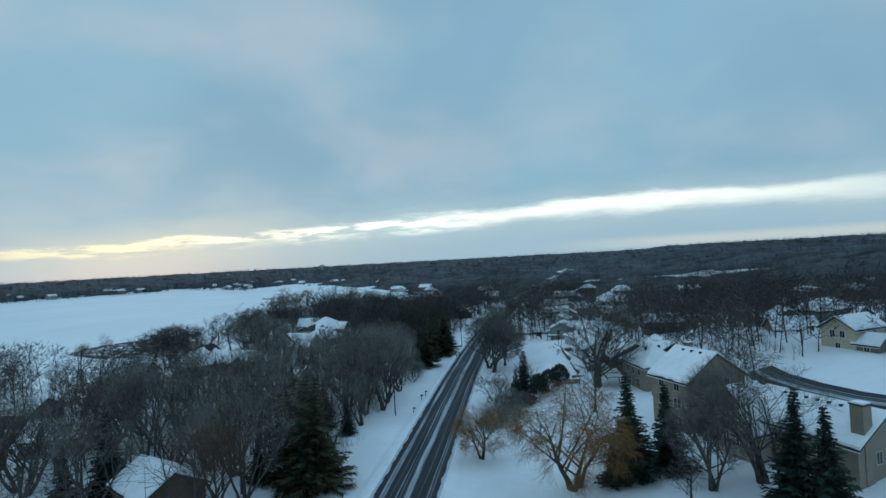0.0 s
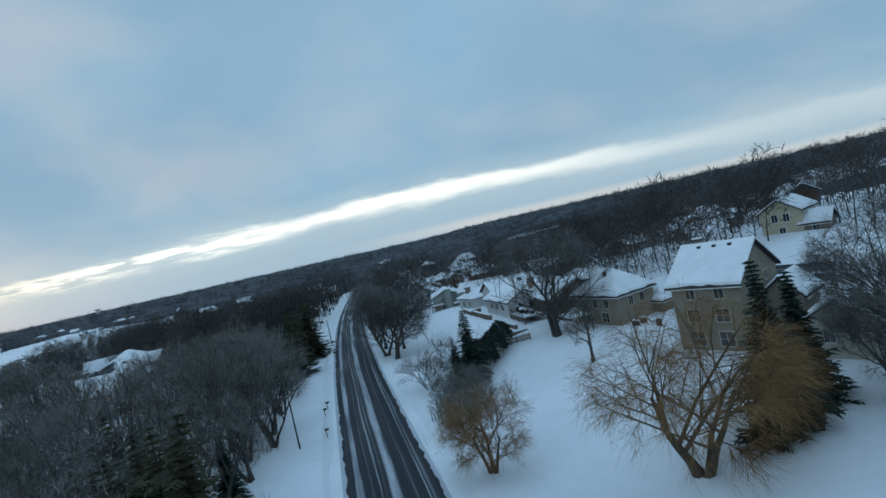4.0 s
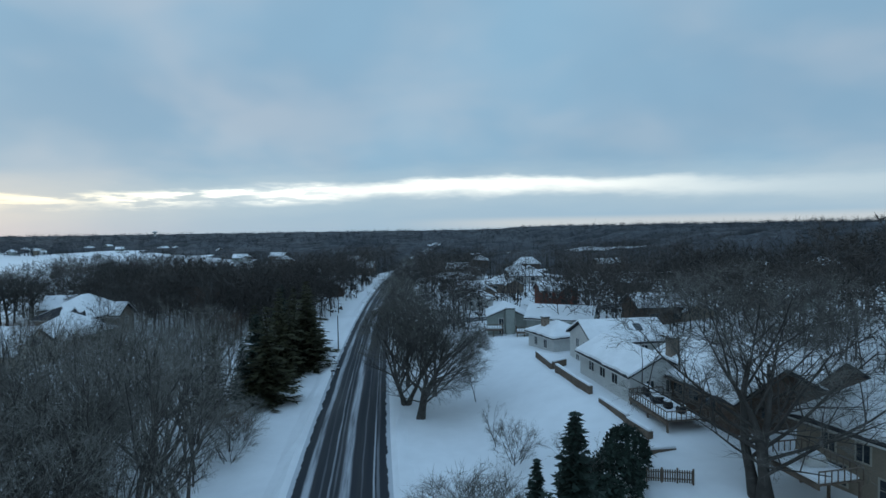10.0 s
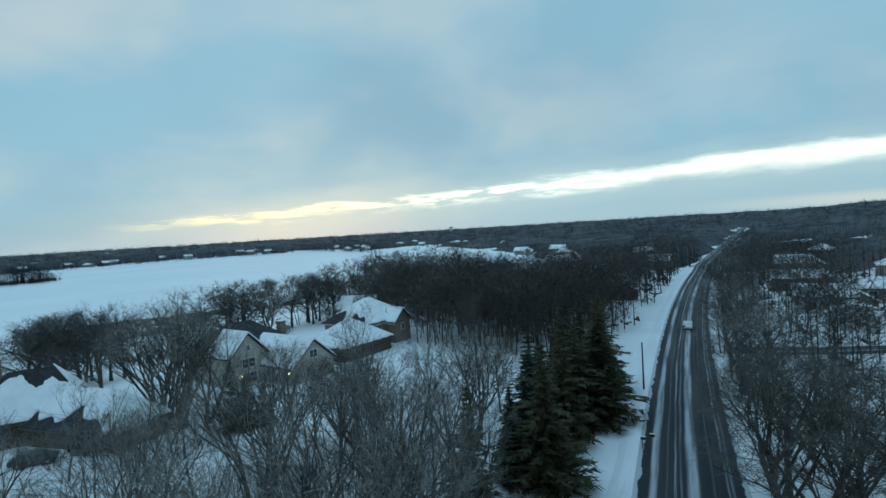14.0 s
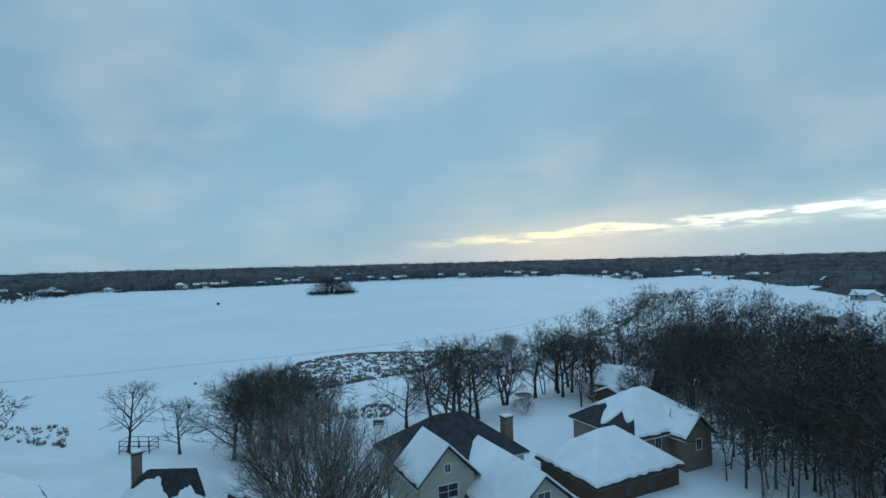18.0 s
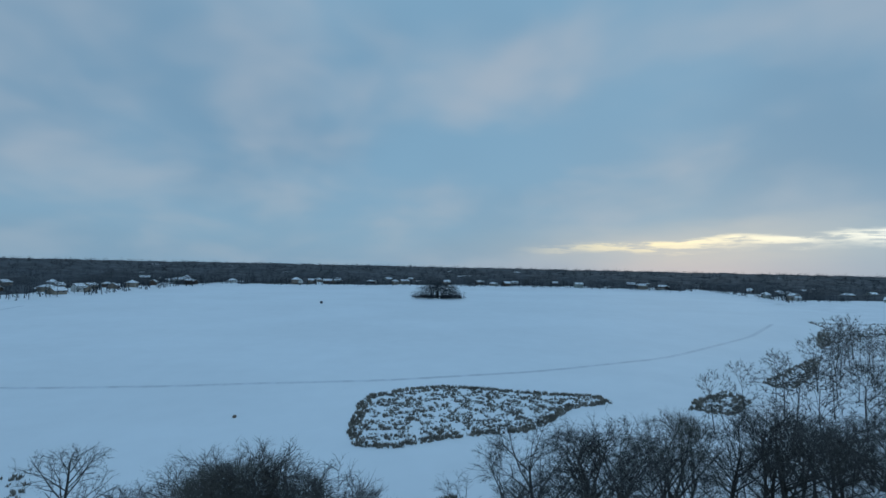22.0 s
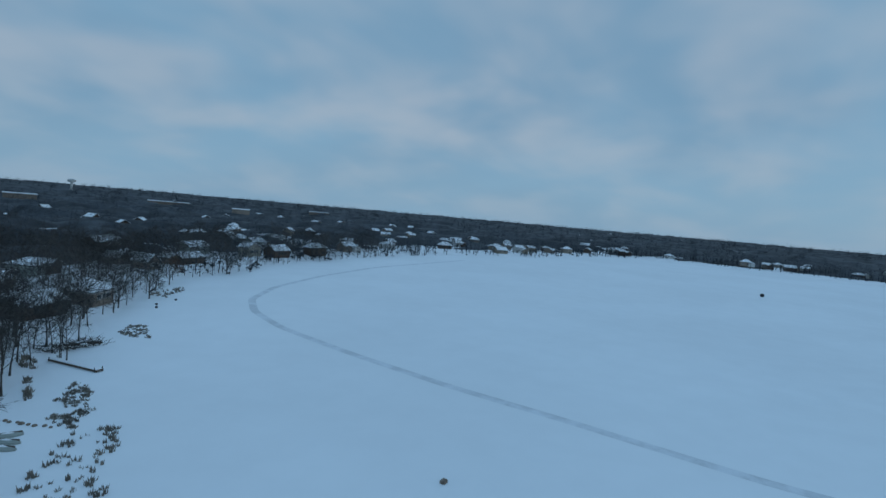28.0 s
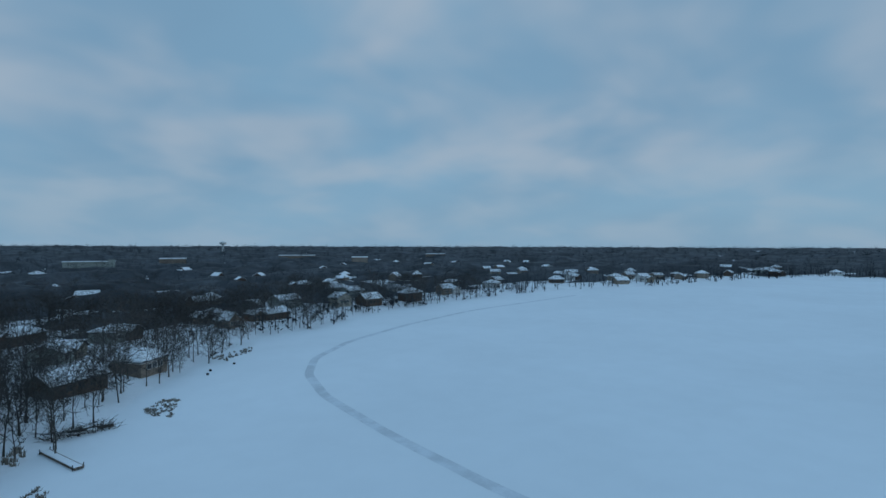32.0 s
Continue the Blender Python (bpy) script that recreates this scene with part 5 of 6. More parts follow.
ring_pts = np.concatenate([SHORE[18:], SHORE[:3]])
seg = np.linalg.norm(np.diff(ring_pts, axis=0), axis=1)
run_ = np.concatenate([[0], np.cumsum(seg)])
pos = 6.0
while pos < run_[-1]:
    px_, py_ = np.interp(pos, run_, ring_pts[:, 0]), np.interp(pos, run_, ring_pts[:, 1])
    k_ = max(0, min(len(seg) - 1, int(np.searchsorted(run_, pos) - 1)))
    tx_, ty_ = (ring_pts[k_ + 1] - ring_pts[k_]) / seg[k_]
    nx_, ny_ = ty_, -tx_
    if float(shore_distance(px_ + nx_ * 10, py_ + ny_ * 10)) < 0:
        nx_, ny_ = -nx_, -ny_
    off_ = rf.uniform(16, 80)
    yaw_ = math.degrees(math.atan2(nx_, -ny_)) + 180 + rf.uniform(-20, 20)
    far_house(px_ + nx_ * off_, py_ + ny_ * off_, yaw_)
    if rf.random() < 0.5:
        off_ += rf.uniform(45, 110)
        far_house(px_ + nx_ * off_, py_ + ny_ * off_, rf.uniform(0, 360))
    pos += rf.choice((11, 14, 18, 26, 44, 60) if pos > 420 else (11, 14, 18, 24, 34)) * rf.uniform(0.8, 1.3)
for hx, hy, hyaw in ((-182, -38, 240), (-200, -62, 220), (-228, -62, 20), (-150, -20, 70), (-240, -84, 30), (-262, -78, 15), (-178, -75, 40),
                     (45, 215, 0), (5, 245, 10), (38, 169, 10), (100, 262, 10), (114, 243, 30), (16, 270, 0), (14, 300, 0), (56, 305, 10), (-6, 228, 5), (-12, 266, 5), (-14, 318, 0), (78, 148, 40), (104, 250, 20), (96, 140, 80), (70, 185, 20), (128, 215, 0),
                     (-60, 240, 10), (-75, 275, 60), (-95, 255, 20), (-65, 330, 0), (-110, 320, 0), (20, 320, 5), (-5, 370, 0), (-90, 400, 0), (-140, 400, 20), (-150, 330, 30), (-160, 440, 0), (-200, 460, 10)):
    far_house(hx, hy, hyaw)

all_woods()
for k in range(46):
    a_, d_ = rf.uniform(118, 200), rf.uniform(260, 900)
    hx, hy = -150 - math.sin(radians(a_)) * d_, 135 + math.cos(radians(a_)) * d_
    if float(shore_distance(hx, hy)) > 60 and abs(hx - float(road_x(hy))) > 25:
        far_house(hx, hy, rf.uniform(0, 360))
xs_, ys_ = scatter(1300, 200, 520, 1)
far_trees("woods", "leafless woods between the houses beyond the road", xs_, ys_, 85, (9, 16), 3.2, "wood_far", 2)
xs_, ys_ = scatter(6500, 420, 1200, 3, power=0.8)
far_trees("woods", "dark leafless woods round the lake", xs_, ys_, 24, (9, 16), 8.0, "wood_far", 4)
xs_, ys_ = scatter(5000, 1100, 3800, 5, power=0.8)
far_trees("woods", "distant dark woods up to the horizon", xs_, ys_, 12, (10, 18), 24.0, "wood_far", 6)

rb_ = np.random.RandomState(77)
band_x, band_y = rb_.uniform(-960, -230, 14000), rb_.uniform(-190, 780, 14000)
sd_ = shore_distance(band_x, band_y)
ok_ = (sd_ > 5) & (sd_ < 75) & ~marsh(band_x, band_y)
for hx, hy, hr in HOUSES:
    ok_ &= np.hypot(band_x - hx, band_y - hy) > hr * 0.6
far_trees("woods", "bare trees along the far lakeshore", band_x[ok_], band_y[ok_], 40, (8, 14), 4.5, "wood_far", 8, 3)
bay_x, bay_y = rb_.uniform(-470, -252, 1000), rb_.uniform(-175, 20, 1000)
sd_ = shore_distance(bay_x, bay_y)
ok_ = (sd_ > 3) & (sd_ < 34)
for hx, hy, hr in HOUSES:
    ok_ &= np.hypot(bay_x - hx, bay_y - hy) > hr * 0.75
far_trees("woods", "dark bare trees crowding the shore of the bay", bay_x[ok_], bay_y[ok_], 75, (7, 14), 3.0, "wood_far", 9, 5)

# the thicket under the far trees: an uneven mass of brush and small crowns
rc = np.random.RandomState(31)
na = 420
rr_ = [170.0]
while rr_[-1] < 4300:
    rr_.append(rr_[-1] * 1.026 + 1.0)
AA, RR = np.meshgrid(np.arange(na) * math.tau / na, np.array(rr_))
AA = AA + rc.uniform(-0.4, 0.4, AA.shape) * math.tau / na
RR = RR * (1 + rc.uniform(-0.01, 0.01, RR.shape))
TX, TY = -60 + np.sin(AA) * RR, 110 + np.cos(AA) * RR
sd, sl = shore_distance(TX, TY), TX - road_x(TY)
lush = smooth(sd, np.where((TX > -420) & (TY > 180), 95, 30), np.where((TX > -420) & (TY > 180), 140, 60)) * np.where(np.abs(sl) > np.where(TY > 300, 9, 18), 1.0, 0.0) * (1 - ((TX > -75) & (TX < 60) & (TY < 290) & (TY > -20)))
for hx, hy, hr in HOUSES:
    lush *= smooth(np.hypot(TX - hx, TY - hy), 8, 15)
clear = np.array([noise.noise(Vector((a * 0.007, b * 0.007, 3.0))) for a, b in zip(TX.ravel(), TY.ravel())]).reshape(TX.shape)
gaps = np.array([noise.noise(Vector((a * 0.026, b * 0.026, 8.0))) for a, b in zip(TX.ravel(), TY.ravel())]).reshape(TX.shape)
lush *= smooth(clear, -0.42, -0.26) * smooth(gaps, np.where((TX < -120) & (TY < 60) | (TX < -600), -0.16, -0.34), np.where((TX < -120) & (TY < 60) | (TX < -600), -0.08, -0.24)) * (0.75 + 0.6 * smooth(clear, 0.0, 0.4)) * ~marsh(TX, TY)
TZ = ground_z(TX, TY) - 0.8 + lush * rc.uniform(5.2, 8.6, TX.shape) * smooth(RR, 170, 330)
nr = len(rr_)
ia = np.arange(na)
q = [(r * na + ia, r * na + (ia + 1) % na, (r + 1) * na + (ia + 1) % na, (r + 1) * na + ia) for r in range(nr - 1)]
q = np.concatenate([np.stack(k, 1) for k in q])
q = q[(lush.ravel()[q].max(1) > 0.02)]
thick = np.concatenate([q[:, [0, 2, 1]], q[:, [0, 3, 2]]])
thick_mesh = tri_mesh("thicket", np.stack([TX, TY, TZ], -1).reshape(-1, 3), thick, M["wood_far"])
thick_mesh.polygons.foreach_set("use_smooth", [True] * len(thick_mesh.polygons))
tagged(new("thicket", thick_mesh), "dense dark brush filling the far winter woods", "woods", kind="stuff")

# ---- island and reeds ----
isl = random.Random(4)
bm = bmesh.new()
ring = [bm.verts.new((-566 + math.cos(a * math.tau / 24) * 13 * isl.uniform(0.8, 1.1), 240 + math.sin(a * math.tau / 24) * 29 * isl.uniform(0.85, 1.1), LAKE_Z - 0.2)) for a in range(24)]
ring2 = [bm.verts.new((-566 + (v.co.x + 566) * 0.7, 240 + (v.co.y - 240) * 0.7, LAKE_Z + 0.9)) for v in ring]
for a in range(24):
    bm.faces.new((ring[a], ring[(a + 1) % 24], ring2[(a + 1) % 24], ring2[a]))
bm.faces.new(ring2)
me = bpy.data.meshes.new("island")
bm.to_mesh(me)
bm.free()
me.materials.append(M["snow"])
tagged(new("island", me), "small snowy wooded island in the frozen lake", "island", kind="structure")
ri = np.random.RandomState(9)
for n_, size_, tall_ in ((30, 0.5, (13, 18)), (70, 0.8, (9, 14)), (110, 1.04, (3.5, 8))):
    ang, rad = ri.rand(n_) * math.tau, np.sqrt(ri.rand(n_)) * size_
    far_trees("island_trees", "bare trees and brush crowding the small island", -566 + np.cos(ang) * 11 * rad, 240 + np.sin(ang) * 26 * rad, 70, tall_, 5.0, "wood_far", 10 + n_, 5)
for ob in [o for o in bpy.data.objects if o.name.startswith("island_trees")]:
    for v in ob.data.vertices:
        v.co.z += 1.5


# ---- reeds and shore brush ----
def inside(poly, x, y):
    c, n = False, len(poly)
    for i in range(n):
        (ax, ay), (bx, by) = poly[i], poly[(i + 1) % n]
        if (ay > y) != (by > y) and x < ax + (y - ay) / (by - ay) * (bx - ax):
            c = not c
    return c


def edge_gap(poly, x, y):
    best = 1e9
    for i in range(len(poly)):
        (ax, ay), (bx, by) = poly[i], poly[(i + 1) % len(poly)]
        t = max(0, min(1, ((x - ax) * (bx - ax) + (y - ay) * (by - ay)) / ((bx - ax) ** 2 + (by - ay) ** 2)))
        best = min(best, math.hypot(x - ax - t * (bx - ax), y - ay - t * (by - ay)))
    return best


def reed_bed(label, poly, clumps, seed, rim=2.2, height=0.7, fill=0.55):
    """Tufts of dry reeds in a bed: thick along the rim, scattered inside."""
    r = random.Random(seed)
    xs = [p[0] for p in poly]
    ys = [p[1] for p in poly]
    V, tries, made = [], 0, 0
    while made < clumps and tries < clumps * 40:
        tries += 1
        x, y = r.uniform(min(xs), max(xs)), r.uniform(min(ys), max(ys))
        if not inside(poly, x, y):
            continue
        g = edge_gap(poly, x, y)
        if g < rim and r.random() > 0.62:
            continue
        if g > rim and (r.random() > fill or noise.noise(Vector((x * 0.35, y * 0.35, seed))) < -0.12):
            continue
        made += 1
        z = max(LAKE_Z, gz(x, y))
        deep = g > rim and r.random() < 0.8
        rad, bw, hs = (r.uniform(0.12, 0.34), 0.08, 0.6) if deep else (r.uniform(0.18, 0.40), 0.12, 1.0)
        for k in range(8 if deep else 11):
            a, d = r.uniform(0, math.tau), rad * math.sqrt(r.random())
            bx, by = x + math.cos(a) * d, y + math.sin(a) * d
            w = r.uniform(0, math.tau)
            hh = height * hs * r.uniform(0.5, 1.1)
            lx, ly = math.cos(a) * d * 0.5 + r.gauss(0, 0.12), math.sin(a) * d * 0.5 + r.gauss(0, 0.12)
            V += [(bx - math.cos(w) * bw, by - math.sin(w) * bw, z - 0.05), (bx + math.cos(w) * bw, by + math.sin(w) * bw, z - 0.05), (bx + lx, by + ly, z + hh)]
    tagged(new("reeds", tri_mesh("reeds", V, np.arange(len(V)).reshape(-1, 3), M["reed"])), label, "reeds", kind="stuff")


REED_ISLE = [(-163.5, 128.1), (-173, 128), (-182.8, 130.0), (-192, 131.5), (-198.8, 134.9), (-204, 145), (-205.8, 154.9), (-203, 163), (-198.6, 169.8), (-193, 182), (-189.4, 191.3), (-182.2, 191.1), (-179.4, 178.6), (-171, 170), (-165.3, 162.2), (-165.3, 154.9), (-164.2, 146.6), (-160.5, 134.9)]
reed_bed("snow-dusted island of dry brown reeds in the lake", REED_ISLE, 3000, 1, fill=0.55)
reed_bed("dry reeds along a marshy point of the lake", [(-354, 442), (-334, 456), (-318, 470), (-286, 420), (-268, 372), (-262, 350), (-274, 352), (-296, 388), (-322, 418)], 900, 2, rim=3.0, fill=0.7)
reed_bed("clumps of dry reeds at the snowy shore", [(-165.4, 50.1), (-170.7, 43.7), (-171.6, 45.9), (-170.2, 51.1), (-168.2, 54.6), (-165.4, 54.1)], 70, 3, fill=0.9, height=0.42)
reed_bed("clumps of dry reeds at the snowy shore", [(-162.4, 55.1), (-164.8, 57.2), (-167.5, 55.1), (-167.8, 57.3), (-164.6, 60.2), (-162.8, 62.4), (-162, 60.8)], 58, 4, fill=0.9, height=0.42)
reed_bed("sparse dry reeds at the snowy shore", [(-167.7, 28.5), (-170, 25.7), (-170.4, 29.5), (-168.8, 33.4), (-167.6, 31.8)], 26, 5, fill=0.9)
reed_bed("sparse dry reeds at the snowy shore", [(-163.3, 47.3), (-165.2, 43.4), (-166.8, 36.5), (-165.9, 37.7), (-162.6, 47.6)], 22, 9, fill=0.9)
reed_bed("low dry reeds round stones at the shore", [(-189.8, 16.4), (-196.2, 10.1), (-197.7, 13.9), (-192.7, 24.5), (-190.3, 22.1)], 85, 10, fill=0.9, height=0.42)
reed_bed("dense dry reeds on a point of the north shore", [(-173.6, 205.1), (-182, 213.4), (-188.3, 228.2), (-182.8, 228.3), (-177.3, 225.7), (-167.7, 212.9), (-169.8, 209.1)], 420, 11, fill=0.9)
reed_bed("dense dry reeds along the north shore", [(-196.7, 247.7), (-206.4, 265.3), (-223.8, 293.7), (-233.3, 314), (-199.4, 269.7), (-188.3, 251), (-189.1, 246.3)], 420, 12, fill=0.9)
reed_bed("dry reeds along the north shore", [(-303.1, 392.8), (-297.9, 393.3), (-259.4, 349.7), (-248.2, 330.8), (-260.1, 341.9)], 300, 13, fill=0.9)
reed_bed("dry reeds below the lakeshore trees", [(-217, -24), (-234, -33), (-231, -27), (-219, -17)], 50, 6, fill=0.9)
reed_bed("dry reeds in the snow before the lakeside yards", [(-160, 76), (-168, 66), (-163, 63), (-150, 77), (-142, 85), (-150, 84), (-158, 83)], 120, 7, fill=0.5, rim=1.2)
reed_bed("dry reeds in the snow by the garden bench", [(-137, 130), (-141, 140), (-136, 144), (-131, 140), (-132, 132)], 110, 8, fill=0.8)

# fallen tree with its tangle of branches
rt = random.Random(8)
pile = new("fallen_tree", None)
pile.matrix_world = pose(-178.5, 23.5, LAKE_Z + 0.1, 0, 0, 8)
tagged(pile, "dark fallen tree and brush lying on the snowy shore", "tree")
bm = bmesh.new()
tube(bm, [(-5, 0.5, 0.3), (-2, 0.3, 0.55), (2, -0.3, 0.7), (5, -0.2, 0.45)], [0.32, 0.3, 0.24, 0.1], 7)
part("trunk", bm, M["bark"], pile)
bm = bmesh.new()
for k in range(230):
    a = Vector((rt.uniform(-5, 5.5), rt.uniform(-2.2, 2.2), rt.uniform(0, 0.7)))
    b = a + Vector((rt.gauss(0, 1.3), rt.gauss(0, 1.0), rt.uniform(0.2, 1.3)))
    tube(bm, [a, (a + b) / 2 + Vector((0, 0, 0.15)), b], [0.06, 0.045, 0.015], 3)
part("brush", bm, M["bark"], pile, "tangle of dead branches")
bm = bmesh.new()
for k in range(24):
    x, y = rt.uniform(-5, 5), rt.uniform(-1.2, 1.2)
    s = rt.uniform(0.3, 0.8)
    box(bm, x - s, y - s * 0.5, 0.45, x + s, y + s * 0.5, 0.45 + rt.uniform(0.15, 0.4))
bmesh.ops.bevel(bm, geom=bm.edges[:], offset=0.08, segments=1, affect="EDGES")
part("snow", bm, M["roof_snow"], pile, "patches of snow")

# rowing boats turned over on the bank
def rowing_boat(x, y, yaw, label):
    ob = new("rowing_boat", None)
    ob.matrix_world = pose(x, y, max(gz(x, y), LAKE_Z) + 0.02, 0, 0, yaw)
    tagged(ob, label, "boat", "boats laid up on the shore")
    for name, k, lift, mat, lab in (("hull", 1.0, 0.0, "sage", ""), ("snow", 0.55, 0.07, "roof_snow", "ridge of snow")):
        bm = bmesh.new()
        rows = []
        for i in range(9):
            u = -1.6 + i * 0.4
            half = 0.62 * k * max(0.1, 1 - abs(u / 1.75) ** 2.6)
            high = 0.5 * (1 - 0.35 * abs(u / 1.6) ** 2)
            rows.append([bm.verts.new((u * k, math.cos(a) * half, lift + (math.sin(a) * high if lift == 0 else 0.16 + math.sin(a) * (high - 0.16)))) for a in [j * math.pi / 6 for j in range(7)]])
        for p, q in zip(rows, rows[1:]):
            for j in range(6):
                bm.faces.new((p[j], q[j], q[j + 1], p[j + 1]))
        for p in (rows[0], rows[-1]):
            bm.faces.new(p)
        bmesh.ops.recalc_face_normals(bm, faces=bm.faces)
        part(name, bm, M[mat], ob, lab)
    box_part("keel", -1.5, -0.03, 0.36, 1.5, 0.03, 0.56, M["deck"], ob)


for bx_, by_, yaw_ in ((-155.4, 62.7, 126), (-156.3, 61.1, 130), (-157.0, 59.2, 160)):
    rowing_boat(bx_, by_, yaw_, "upturned rowing boat on the bank, heaped with snow")

# a row of stones set across the shore
rk = random.Random(15)
for k in range(13):
    f = k / 12
    sx_, sy_ = -156.1 - 5.3 * f + rk.uniform(-0.25, 0.25), 50.7 + 9.1 * f - 0.7 * math.sin(f * 3)
    bm = bmesh.new()
    bmesh.ops.create_icosphere(bm, subdivisions=2, radius=rk.uniform(0.22, 0.4))
    for v in bm.verts:
        v.co *= 1 + 0.25 * noise.noise(v.co * 3 + Vector((k, 0, 0)))
        v.co.z *= 0.7
    me = bpy.data.meshes.new("boulder")
    bm.to_mesh(me)
    bm.free()
    me.materials.append(M["stone"])
    ob = new("boulder", me)
    ob.matrix_world = pose(sx_, sy_, max(gz(sx_, sy_), LAKE_Z) + 0.08, 0, 0, k * 50)
    tagged(ob, "dark shore stone half sunk in snow", "rock", "stones across the shore")

# dock pulled up on the shore
dock = new("dock", None)
dock.matrix_world = pose(-174.2, 35.0, LAKE_Z + 0.02, 0, 0, -76)
tagged(dock, "narrow wooden dock section stored on the snow", "dock")
for sy in (-0.55, 0.55):
    box_part("beam", -6, sy - 0.07, 0.05, 6, sy + 0.07, 0.35, M["deck"], dock)
for k in range(30):
    box_part("plank", -6 + k * 0.4, -0.7, 0.35, -6 + k * 0.4 + 0.34, 0.7, 0.41, M["deck"], dock)
box_part("snow", -5.9, -0.45, 0.412, 5.9, 0.68, 0.56, M["roof_snow"], dock, "strip of snow", 0.04)
for sx in (-5.6, 5.6):
    for sy in (-0.72, 0.72):
        box_part("post", sx - 0.05, sy - 0.05, 0, sx + 0.05, sy + 0.05, 0.8, M["metal"], dock)


# ---- along the road ----
def mailbox(x, y, yaw):
    ob = new("mailbox", None)
    ob.matrix_world = pose(x, y, gz(x, y), 0, 0, yaw)
    tagged(ob, "dark roadside mailbox on a wooden post", "mailbox", "mailboxes along the road")
    box_part("post", -0.06, -0.06, -0.2, 0.06, 0.06, 1.05, M["deck"], ob)
    bm = bmesh.new()
    prof = [(-0.11, 0), (0.11, 0)] + [(0.11 * math.cos(a), 0.16 + 0.11 * math.sin(a)) for a in np.linspace(0, math.pi, 7)]
    prism(bm, [(-0.15, p[0], 1.05 + p[1]) for p in prof], (0.55, 0, 0))
    bmesh.ops.recalc_face_normals(bm, faces=bm.faces)
    part("box", bm, M["metal"], ob)
    box_part("snow", -0.12, -0.09, 1.325, 0.37, 0.09, 1.39, M["roof_snow"], ob, "cap of snow", 0.02)


for mx, my in ((-12.0, 78.0), (-14.4, 87.6), (-14.8, 91.0), (-21.8, 135.1), (-22.4, 134.0), (-30.0, 195.5)):
    mailbox(mx, my, 12)


def pole(x, y, h, kind, label):
    ob = new(kind, None)
    ob.matrix_world = pose(x, y, gz(x, y) - 0.2)
    tagged(ob, label, "pole")
    bm = bmesh.new()
    tube(bm, [(0, 0, 0), (0, 0, h * 0.5), (0, 0, h)], [0.13, 0.11, 0.09], 8)
    part("shaft", bm, M["bark"], ob)
    return ob


pole(-15.2, 76.1, 6.5, "utility_pole", "leaning grey wooden pole in the roadside snow")
pole(-27.2, 153.4, 7.0, "utility_pole", "grey wooden pole at the edge of the spruces")
sign = new("marker_sign", None)
sign.matrix_world = pose(2.2, 75.4, gz(2.2, 75.4), 0, 0, 10)
tagged(sign, "small utility marker sign on a thin post in snow", "sign")
box_part("post", -0.03, -0.03, -0.2, 0.03, 0.03, 1.5, M["metal"], sign)
box_part("plate", -0.16, -0.05, 1.1, 0.16, -0.03, 1.6, M["trim"], sign, "small pale plate")

# picket fence by the brown house
fence = new("picket_fence", None)
fence.matrix_world = pose(14.8, 97.6, 0)
tagged(fence, "low weathered picket fence crossing the snowy yard", "fence")
fx, fy = 4.3, -1.8
for k in range(5):
    g = k / 4
    z = gz(14.8 + fx * g, 97.6 + fy * g)
    box_part("post", fx * g - 0.06, fy * g - 0.06, z - 0.3, fx * g + 0.06, fy * g + 0.06, z + 1.25, M["deck"], fence)
for k in range(26):
    g = (k + 0.5) / 26
    z = gz(14.8 + fx * g, 97.6 + fy * g)
    box_part("picket", fx * g - 0.05, fy * g - 0.03, z + 0.1, fx * g + 0.05, fy * g + 0.03, z + 1.1, M["deck"], fence)
for zz in (0.35, 0.9):
    bm = bmesh.new()
    za, zb = gz(14.8, 97.6) + zz, gz(14.8 + fx, 97.6 + fy) + zz
    tube(bm, [(0, 0.06, za), (fx, fy + 0.06, zb)], [0.05, 0.05], 4)
    part("rail", bm, M["deck"], fence)


